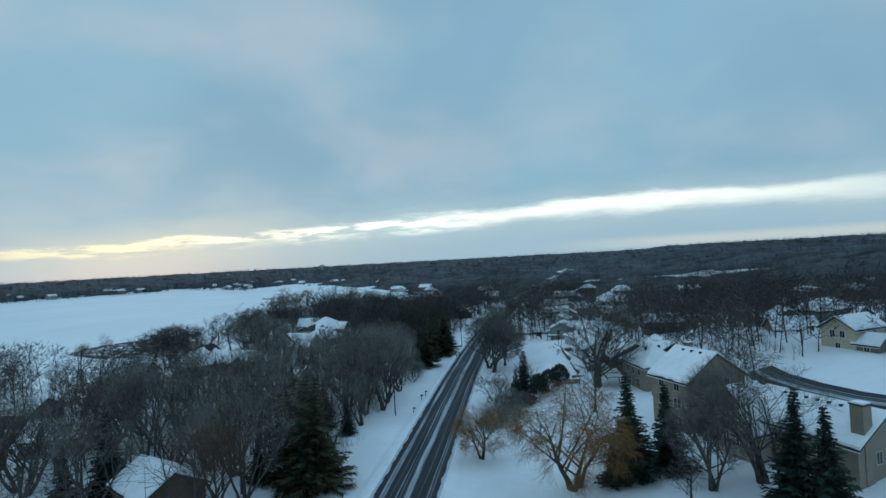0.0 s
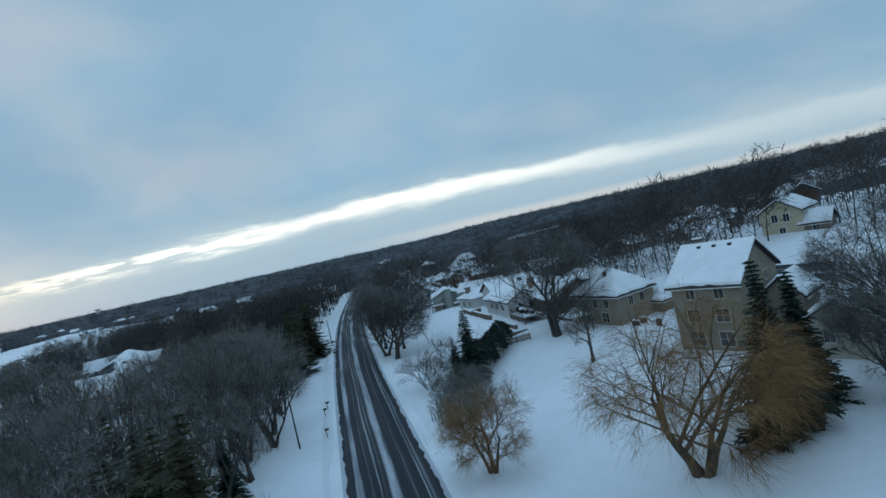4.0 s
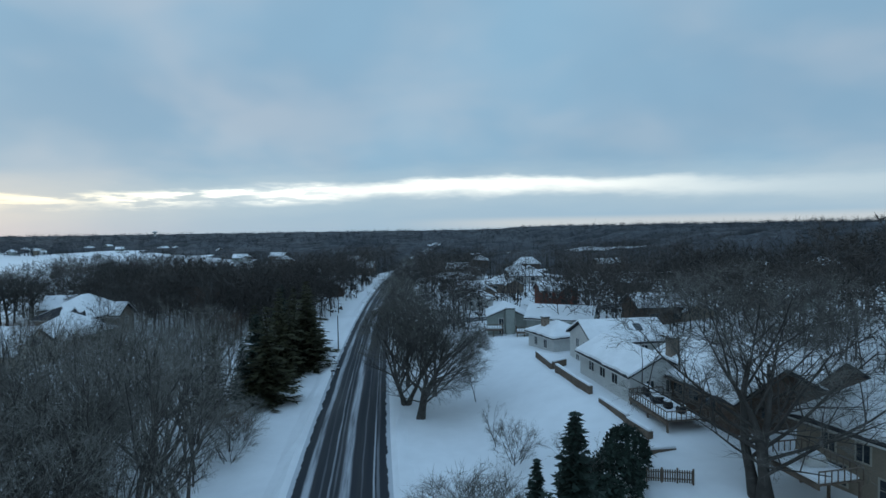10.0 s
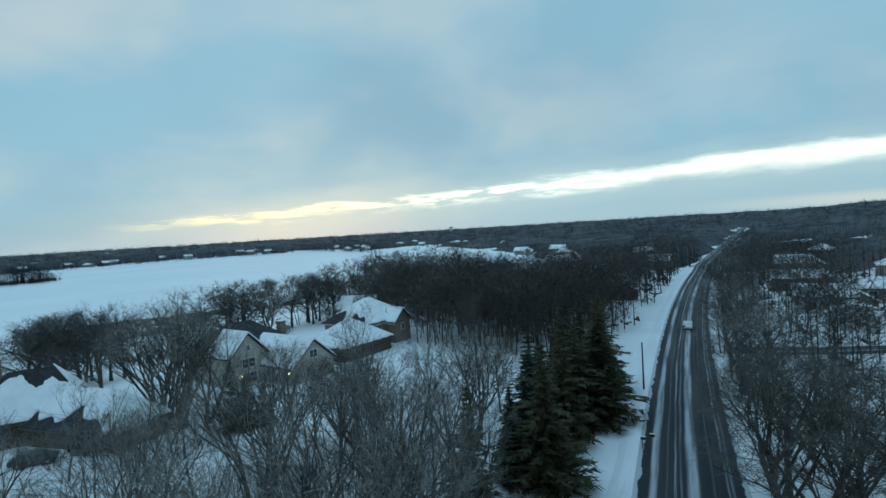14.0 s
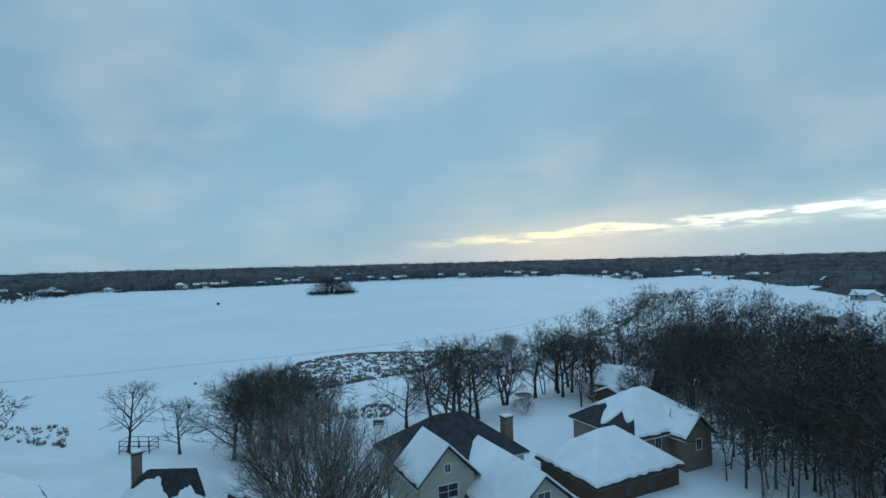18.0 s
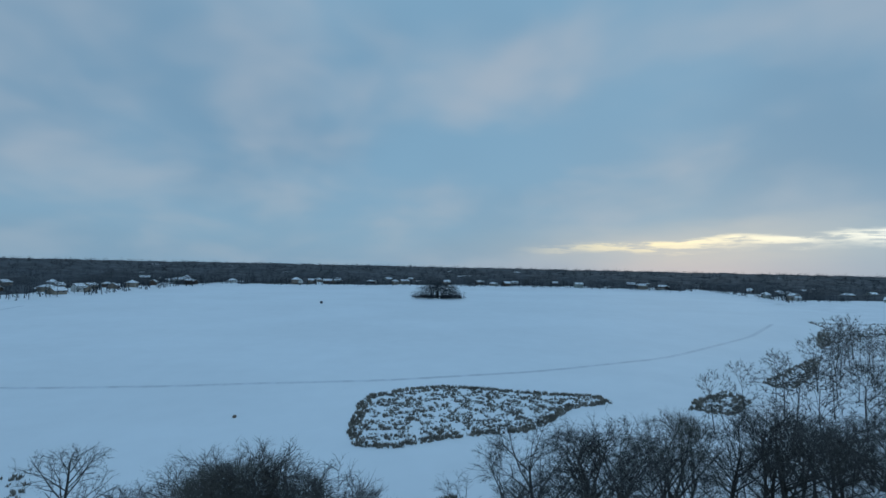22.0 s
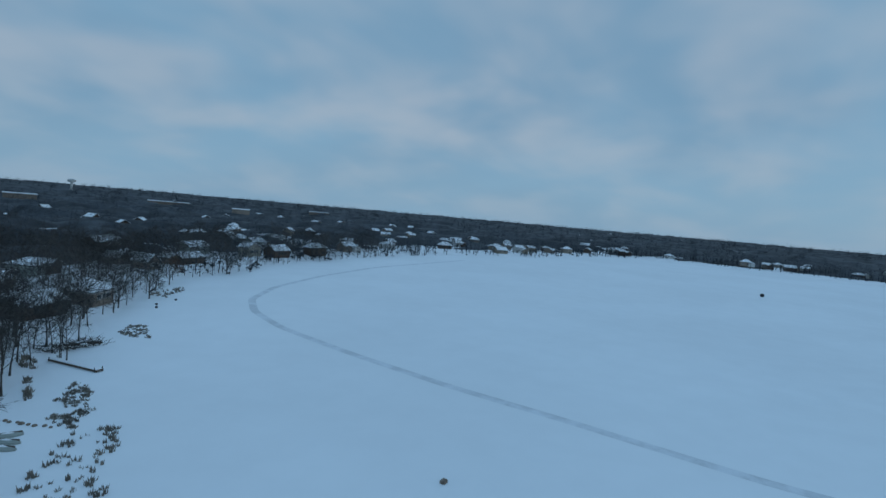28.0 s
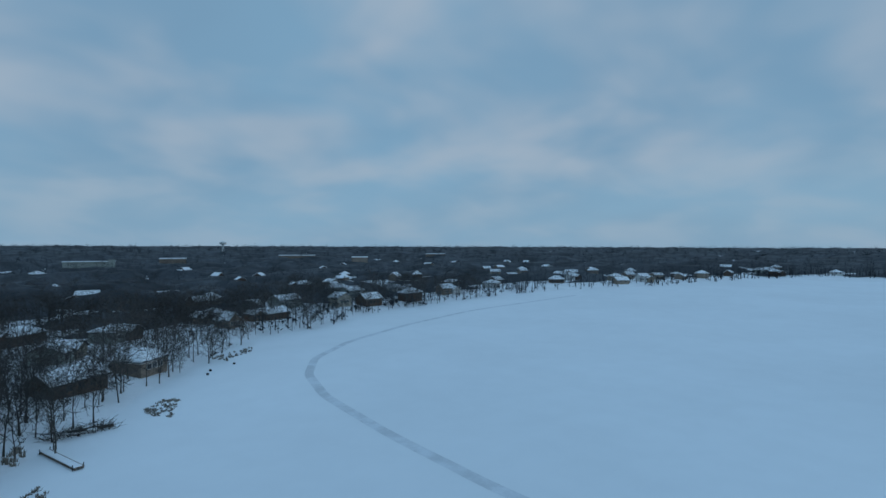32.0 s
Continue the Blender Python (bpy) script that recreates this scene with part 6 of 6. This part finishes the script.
# ---- decks, yard things ----
def deck(x, y, yaw, w, d, z, label, stairs=True, legs=True):
    """A raised timber deck with boards, posts, railing and a cushion of snow."""
    ob = new("deck", None)
    g = gz(x, y)
    ob.matrix_world = pose(x, y, 0, 0, 0, yaw)
    tagged(ob, label, "deck")
    n = int(w / 0.32)
    for k in range(n):
        box_part("board", -w / 2 + k * w / n, -d / 2, z, -w / 2 + (k + 0.92) * w / n, d / 2, z + 0.06, M["deck"], ob)
    box_part("beam", -w / 2, -d / 2 - 0.05, z - 0.28, w / 2, -d / 2 + 0.05, z - 0.004, M["deck"], ob)
    box_part("beam", -w / 2, d / 2 - 0.1, z - 0.28, w / 2, d / 2, z - 0.004, M["deck"], ob)
    for sx in (-w / 2 + 0.1, 0, w / 2 - 0.1):
        if legs:
            box_part("leg", sx - 0.08, -d / 2 + 0.06, g - 1.2, sx + 0.08, -d / 2 + 0.22, z - 0.004, M["deck"], ob)
    bm = bmesh.new()
    box(bm, -w / 2 + 0.1, -d / 2 + 0.12, z + 0.062, w / 2 - 0.1, d / 2 - 0.1, z + 0.32)
    bmesh.ops.bevel(bm, geom=bm.edges[:], offset=0.1, segments=2, affect="EDGES")
    part("snow", bm, M["roof_snow"], ob, "deep snow on the boards")
    for (ax, ay), (bx, by) in (((-w / 2, -d / 2), (w / 2, -d / 2)), ((-w / 2, -d / 2), (-w / 2, d / 2)), ((w / 2, -d / 2), (w / 2, d / 2))):
        bm = bmesh.new()
        tube(bm, [(ax, ay, z + 1.0), (bx, by, z + 1.0)], [0.06, 0.06], 4)
        part("rail", bm, M["deck"], ob)
        m = max(3, int(math.hypot(bx - ax, by - ay) / 0.5))
        for k in range(m + 1):
            px, py = ax + (bx - ax) * k / m, ay + (by - ay) * k / m
            box_part("baluster", px - 0.03, py - 0.03, z + 0.065, px + 0.03, py + 0.03, z + 0.98, M["deck"], ob)
    return ob


deck(26.2, 93.0, -74 + 180, 5.0, 3.6, 5.6, "raised wooden deck on tall posts, heaped with snow")
deck(20.9, 108.6, -77, 7.5, 4.0, 4.6, "dark timber deck with snow-covered furniture")
deck(3.2, 160.0, 2, 3.6, 2.6, 3.2, "small deck stairs behind the grey-green house")
deck(9.2, 157.0, 2, 3.0, 2.4, 3.2, "small raised deck with dark railings")


def lump(kind, label, cat, x, y, z, sx, sy, sz, mat, snow=True, yaw=0):
    """A yard thing: a rounded body with a cap of snow."""
    ob = new(kind, None)
    ob.matrix_world = pose(x, y, z, 0, 0, yaw)
    tagged(ob, label, cat)
    bm = bmesh.new()
    box(bm, -sx / 2, -sy / 2, 0, sx / 2, sy / 2, sz)
    bmesh.ops.bevel(bm, geom=bm.edges[:], offset=min(sx, sy, sz) * 0.18, segments=2, affect="EDGES")
    part("body", bm, M[mat], ob)
    if snow:
        bm = bmesh.new()
        box(bm, -sx * 0.42, -sy * 0.42, sz - 0.005, sx * 0.42, sy * 0.42, sz + 0.2)
        bmesh.ops.bevel(bm, geom=bm.edges[:], offset=0.07, segments=2, affect="EDGES")
        part("snow", bm, M["roof_snow"], ob, "cap of snow")


for lx_, ly_ in ((20.4, 110.9), (20.9, 107.6), (21.7, 106.2)):
    lump("patio_chair", "dark patio chair buried in snow on the deck", "chair", lx_, ly_, 4.66 + 0.26, 0.8, 0.8, 0.7, "metal", True, 20)
lump("patio_table", "round patio table under a heap of snow", "table", 20.4, 109.4, 4.92, 1.3, 1.3, 0.7, "metal", True)
lump("grill", "covered barbecue grill on the deck", "grill", 20.0, 111.6, 4.92, 0.7, 1.3, 1.0, "metal", True)
lump("patio_table", "patio table heaped with snow on the raised deck", "table", 26.4, 93.0, 5.92, 1.4, 1.4, 0.65, "trim", True)
lump("trash_bin", "grey plastic bin standing in the snow", "bin", 36.2, 84.6, gz(36.2, 84.6) - 0.1, 0.7, 0.7, 1.1, "metal", True)
lump("air_conditioner", "grey air conditioner unit beside the tan house", "appliance", 33.8, 87.2, gz(33.8, 87.2) - 0.1, 0.9, 0.9, 0.9, "metal", True)
lump("air_conditioner", "grey air conditioner unit beside the tan house", "appliance", 35.2, 87.9, gz(35.2, 87.9) - 0.1, 0.9, 0.9, 0.9, "metal", True)
lump("boulder", "dark rock on the frozen lake", "rock", -185.0, 106.0, LAKE_Z - 0.1, 0.9, 0.7, 0.5, "stone", False)
lump("ice_shanty", "small dark fishing shelter on the frozen lake", "shelter", -502, 128.5, LAKE_Z - 0.02, 2.2, 2.2, 1.9, "metal", False)
for lx_, ly_ in ((-212, -8.7), (-210, -5.0), (-219.8, -12.5)):
    lump("ice_bucket", "small dark fishing gear standing on lake ice", "bucket", lx_, ly_, LAKE_Z - 0.02, 0.6, 0.6, 0.5, "metal", False)


def wall_run(label, pts, h, thick=0.5):
    """A low timber retaining wall along points, with snow on top."""
    ob = new("retaining_wall", None)
    ob.matrix_world = pose(pts[0][0], pts[0][1], 0)
    tagged(ob, label, "wall")
    for (ax, ay), (bx, by) in zip(pts, pts[1:]):
        L = math.hypot(bx - ax, by - ay)
        z = min(gz(ax, ay), gz(bx, by))
        m = pose(ax - pts[0][0], ay - pts[0][1], 0, 0, 0, math.degrees(math.atan2(by - ay, bx - ax)))
        rows = max(2, int((h + 0.6) / 0.25))
        for k in range(rows):
            o = box_part("timber", 0, -thick / 2, z - 0.6 + k * 0.25, L, thick / 2, z - 0.6 + k * 0.25 + 0.235, M["deck"], ob)
            o.matrix_basis = m
        o = box_part("snow", 0.02, -thick / 2 + 0.02, z - 0.6 + rows * 0.25, L - 0.02, thick / 2 - 0.02, z - 0.6 + rows * 0.25 + 0.22, M["roof_snow"], ob, "ridge of snow", 0.05)
        o.matrix_basis = m


wall_run("low grey timber wall round a snowy terrace", [(9.9, 134.0), (11.4, 126.6), (13.4, 128.4)], 1.0)
wall_run("long timber retaining wall in the snowy yard", [(11.8, 125.0), (13.6, 118.4), (14.6, 115.2)], 0.9)
wall_run("long timber retaining wall below the dark deck", [(15.2, 112.6), (16.8, 107.0), (18.0, 103.4)], 0.8)
wall_run("short timber wall at the foot of the yard", [(16.8, 101.0), (19.6, 101.6)], 0.6)

# garden bench swing and trellis by the lake
bench = new("garden_bench", None)
bench.matrix_world = pose(-125.6, 135.8, max(LAKE_Z, gz(-125.6, 135.8)), 0, 0, 65)
tagged(bench, "dark wooden garden bench standing in lakeside snow", "bench")
box_part("seat", -1.0, -0.3, 0.42, 1.0, 0.3, 0.5, M["deck"], bench)
box_part("backrest", -1.0, 0.26, 0.55, 1.0, 0.34, 1.15, M["deck"], bench)
for sx in (-0.95, 0.87):
    for sy in (-0.28, 0.26):
        box_part("leg", sx, sy, -0.3, sx + 0.08, sy + 0.08, 0.42 if sy < 0 else 1.2, M["deck"], bench)
    box_part("armrest", sx, -0.3, 0.66, sx + 0.08, 0.26, 0.72, M["deck"], bench)
trellis = new("boat_lift", None)
trellis.matrix_world = pose(-133.8, 96.6, max(LAKE_Z, gz(-133.8, 96.6)), 0, 0, 60)
tagged(trellis, "grey metal boat lift frame stored at the shore", "boat lift")
for sx in (-2.6, -0.9, 0.9, 2.6):
    for sy in (-1.2, 1.2):
        box_part("post", sx - 0.05, sy - 0.05, -0.2, sx + 0.05, sy + 0.05, 2.1, M["metal"], trellis)
for zz in (0.4, 1.2, 2.0):
    for sy in (-1.2, 1.2):
        box_part("rail", -2.6, sy - 0.04, zz, 2.6, sy + 0.04, zz + 0.08, M["metal"], trellis)
    for sx in (-2.6, 2.6):
        box_part("crossbar", sx - 0.04, -1.15, zz + 0.01, sx + 0.04, 1.15, zz + 0.07, M["metal"], trellis)

# clipped evergreens by the brown house
def evergreen_ball(x, y, rad, h, label):
    r = random.Random(int(x * 9 + y))
    V = []
    for k in range(int(450 * rad * h ** 0.5)):
        a, b = r.uniform(0, math.tau), math.acos(r.uniform(-0.4, 1))
        q = r.uniform(0.72, 1.0)
        p = Vector((math.cos(a) * math.sin(b) * rad * q, math.sin(a) * math.sin(b) * rad * q, h * 0.45 + math.cos(b) * h * 0.55 * q))
        e = Vector((r.gauss(0, 0.2), r.gauss(0, 0.2), r.gauss(0.05, 0.2)))
        f = Vector((r.gauss(0, 0.2), r.gauss(0, 0.2), r.gauss(0, 0.2)))
        V += [tuple(p), tuple(p + e), tuple(p + f)]
    ob = new("evergreen_shrub", tri_mesh("evergreen_shrub", V, np.arange(len(V)).reshape(-1, 3), M["spruce"]))
    ob.matrix_world = pose(x, y, gz(x, y) - 0.1)
    tagged(ob, label, "shrub")
    st = new("stem", KINDS["small0"][2])
    st.parent = ob
    st.scale = (0.8, 0.8, h * 0.07)


for ex, ey, er, eh in ((11.2, 92.0, 2.0, 4.4), (13.0, 95.0, 2.2, 4.8), (14.6, 98.4, 2.0, 4.4), (10.2, 95.4, 1.8, 4.2), (-93.2, 94.6, 1.3, 3.0), (-90.0, 93.6, 1.4, 2.6), (-87.6, 93.8, 1.3, 2.4), (-90.2, 96.5, 1.2, 2.2), (45.6, 89.4, 1.2, 2.4), (-80.0, 147.5, 1.2, 3.2)):
    evergreen_ball(ex, ey, er, eh, "dense dark evergreen shrub beside a house")


# ---- parked car under snow ----
def car(x, y, yaw, label, paint):
    ob = new("car", None)
    ob.matrix_world = pose(x, y, gz(x, y), 0, 0, yaw)
    tagged(ob, label, "car")
    side = [(-2.2, 0.35), (2.2, 0.35), (2.25, 0.75), (1.3, 0.95), (0.7, 1.42), (-1.2, 1.45), (-1.9, 1.0), (-2.25, 0.9)]
    bm = bmesh.new()
    prism(bm, [(p[0], -0.88, p[1]) for p in side], (0, 1.76, 0))
    bmesh.ops.recalc_face_normals(bm, faces=bm.faces)
    bmesh.ops.bevel(bm, geom=bm.edges[:], offset=0.09, segments=2, affect="EDGES")
    part("body", bm, paint, ob)
    for sy in (-0.895, 0.885):
        bm = bmesh.new()
        prism(bm, [(1.0, sy, 0.98), (0.6, sy, 1.34), (-1.1, sy, 1.36), (-1.65, sy, 1.0)], (0, 0.012, 0))
        part("side_window", bm, M["glass"], ob)
    for wx in (-1.35, 1.4):
        for wy in (-0.8, 0.8):
            bm = bmesh.new()
            tube(bm, [(wx, wy - 0.11, 0.33), (wx, wy + 0.11, 0.33)], [0.33, 0.33], 14)
            wh = part("wheel", bm, M["metal"], ob)
            bm = bmesh.new()
            tube(bm, [(wx, wy - 0.118, 0.33), (wx, wy + 0.118, 0.33)], [0.19, 0.19], 10)
            part("rim", bm, M["trim"], wh)


M["car_paint"] = material("dark_car_paint", (0.03, 0.04, 0.05), 0.3, 0.1, 1.0, spec=0.6, grain=0.02)
car(-75.9, 103.0, 20, "dark car parked in the snowy drive", M["car_paint"])
car(-78.6, 98.6, 60, "dark car parked beside the snowy drive", M["car_paint"])

M["white_paint"] = material("white_car_paint", (0.62, 0.64, 0.66), 0.3, 0.05, 1.0, spec=0.5, grain=0.02)
car(-29.8, 199.0, -81, "white car driving on the ploughed road", M["white_paint"])

# lamps burning by the garage of the cream house
M["lamp"] = bpy.data.materials.new("lamp_glow")
M["lamp"].use_nodes = True
LN = Nodes(M["lamp"].node_tree)
em = LN.add("ShaderNodeEmission")
LN.put(em.inputs[0], (1.0, 0.78, 0.48))
LN.put(em.inputs[1], 5.0)
LN.t.links.new(em.outputs[0], LN.add("ShaderNodeOutputMaterial").inputs[0])
for lx_, ly_, lz_ in ((-82.32, 127.2, 2.6), (-78.5, 131.15, 2.9), (-75.6, 131.15, 2.9)):
    ob = new("wall_lamp", None)
    ob.matrix_world = pose(lx_, ly_, lz_)
    tagged(ob, "small lit lamp on the cream house wall", "lamp")
    box_part("bracket", -0.05, -0.05, 0.16, 0.05, 0.3, 0.24, M["metal"], ob)
    box_part("glass", -0.07, -0.07, -0.1, 0.07, 0.07, 0.1, M["lamp"], ob, "lit lantern glass", 0.02)


# ---- far landmarks ----
def place_at(az, dist, cx=-150, cy=135):
    return cx - math.sin(radians(az)) * dist, cy + math.cos(radians(az)) * dist


ax_, ay_ = place_at(169.6, 760)
blk = new("apartment_building", None)
blk.matrix_world = pose(ax_, ay_, gz(ax_, ay_), 0, 0, 166) @ Matrix.Diagonal((0.8, 1, 0.6, 1))
tagged(blk, "long low apartment building beyond the woods", "building")
box_part("wall", -32, -8, -1, 32, 8, 17, M["sage"], blk)
box_part("roof", -33, -9, 17.0, 33, 9, 17.8, M["roof_snow"], blk, "flat roof under snow")
box_part("tower", 24, -9.5, -1, 33, -8.02, 21, M["sage"], blk, "pale stair tower")
for fl_ in range(5):
    for k in range(18):
        box_part("window", -30 + k * 3.0, 8.02, 1.6 + fl_ * 3.2, -28.6 + k * 3.0, 8.1, 3.4 + fl_ * 3.2, M["glass"], blk)
for az_, dist_, len_ in ((163, 860, 34), (151.5, 1000, 62), (145, 900, 26), (137, 1120, 40)):
    bx_, by_ = place_at(az_, dist_)
    b2 = new("warehouse", None)
    b2.matrix_world = pose(bx_, by_, gz(bx_, by_), 0, 0, az_)
    tagged(b2, "long low building with a wide snow-white roof", "building")
    box_part("wall", -len_ / 2, -14, -1, len_ / 2, 14, 10, M["taupe"], b2)
    box_part("roof", -len_ / 2 - 0.5, -14.5, 10.0, len_ / 2 + 0.5, 14.5, 11.0, M["roof_snow"], b2, "broad snowy roof")


def water_tower(az, dist, h, cx, cy):
    x, y = place_at(az, dist, cx, cy)
    ob = new("water_tower", None)
    ob.matrix_world = pose(x, y, gz(x, y))
    tagged(ob, "distant pale water tower above the woods", "water tower")
    bm = bmesh.new()
    tube(bm, [(0, 0, -1), (0, 0, h * 0.75)], [3.2, 2.6], 12)
    part("column", bm, M["white"], ob)
    bm = bmesh.new()
    tube(bm, [(0, 0, h * 0.72), (0, 0, h * 0.78), (0, 0, h * 0.92), (0, 0, h)], [3.0, 9.5, 9.5, 3.0], 18)
    part("tank", bm, M["white"], ob)


water_tower(158.9, 1700, 36, -150, 135)
water_tower(34.1, 2200, 26, 5, 46)


def trampoline(x, y, rad, label):
    """A round garden trampoline: steel ring, sagging mat under thin snow, dark skirt, legs."""
    hub = new("trampoline")
    hub.matrix_world = pose(x, y, gz(x, y))
    tagged(hub, label, "trampoline")
    bm = bmesh.new()
    ring_ = [(math.cos(k * math.tau / 28) * rad, math.sin(k * math.tau / 28) * rad, 0.75) for k in range(29)]
    tube(bm, ring_, [0.05] * 29, 6)
    part("rim", bm, M["metal"], hub)
    bm = bmesh.new()
    rows = []
    for j in range(5):
        f = 0.06 + 0.9 * j / 4
        rows.append([bm.verts.new((math.cos(k * math.tau / 28) * rad * f, math.sin(k * math.tau / 28) * rad * f, 0.60 + 0.13 * f * f)) for k in range(28)])
    for a, b in zip(rows, rows[1:]):
        for k in range(28):
            bm.faces.new((a[k], b[k], b[(k + 1) % 28], a[(k + 1) % 28]))
    bm.faces.new(rows[0])
    part("mat", bm, M["metal"], hub, "dark sagging mat")
    for k in range(6):
        a = k * math.tau / 6
        bm = bmesh.new()
        tube(bm, [(math.cos(a) * rad, math.sin(a) * rad, 0.75), (math.cos(a) * rad * 1.02, math.sin(a) * rad * 1.02, -0.2)], [0.04, 0.04], 6)
        part("leg", bm, M["metal"], hub)


trampoline(-123.0, 166.6, 1.75, "round dark trampoline on short legs in the lakeside snow")
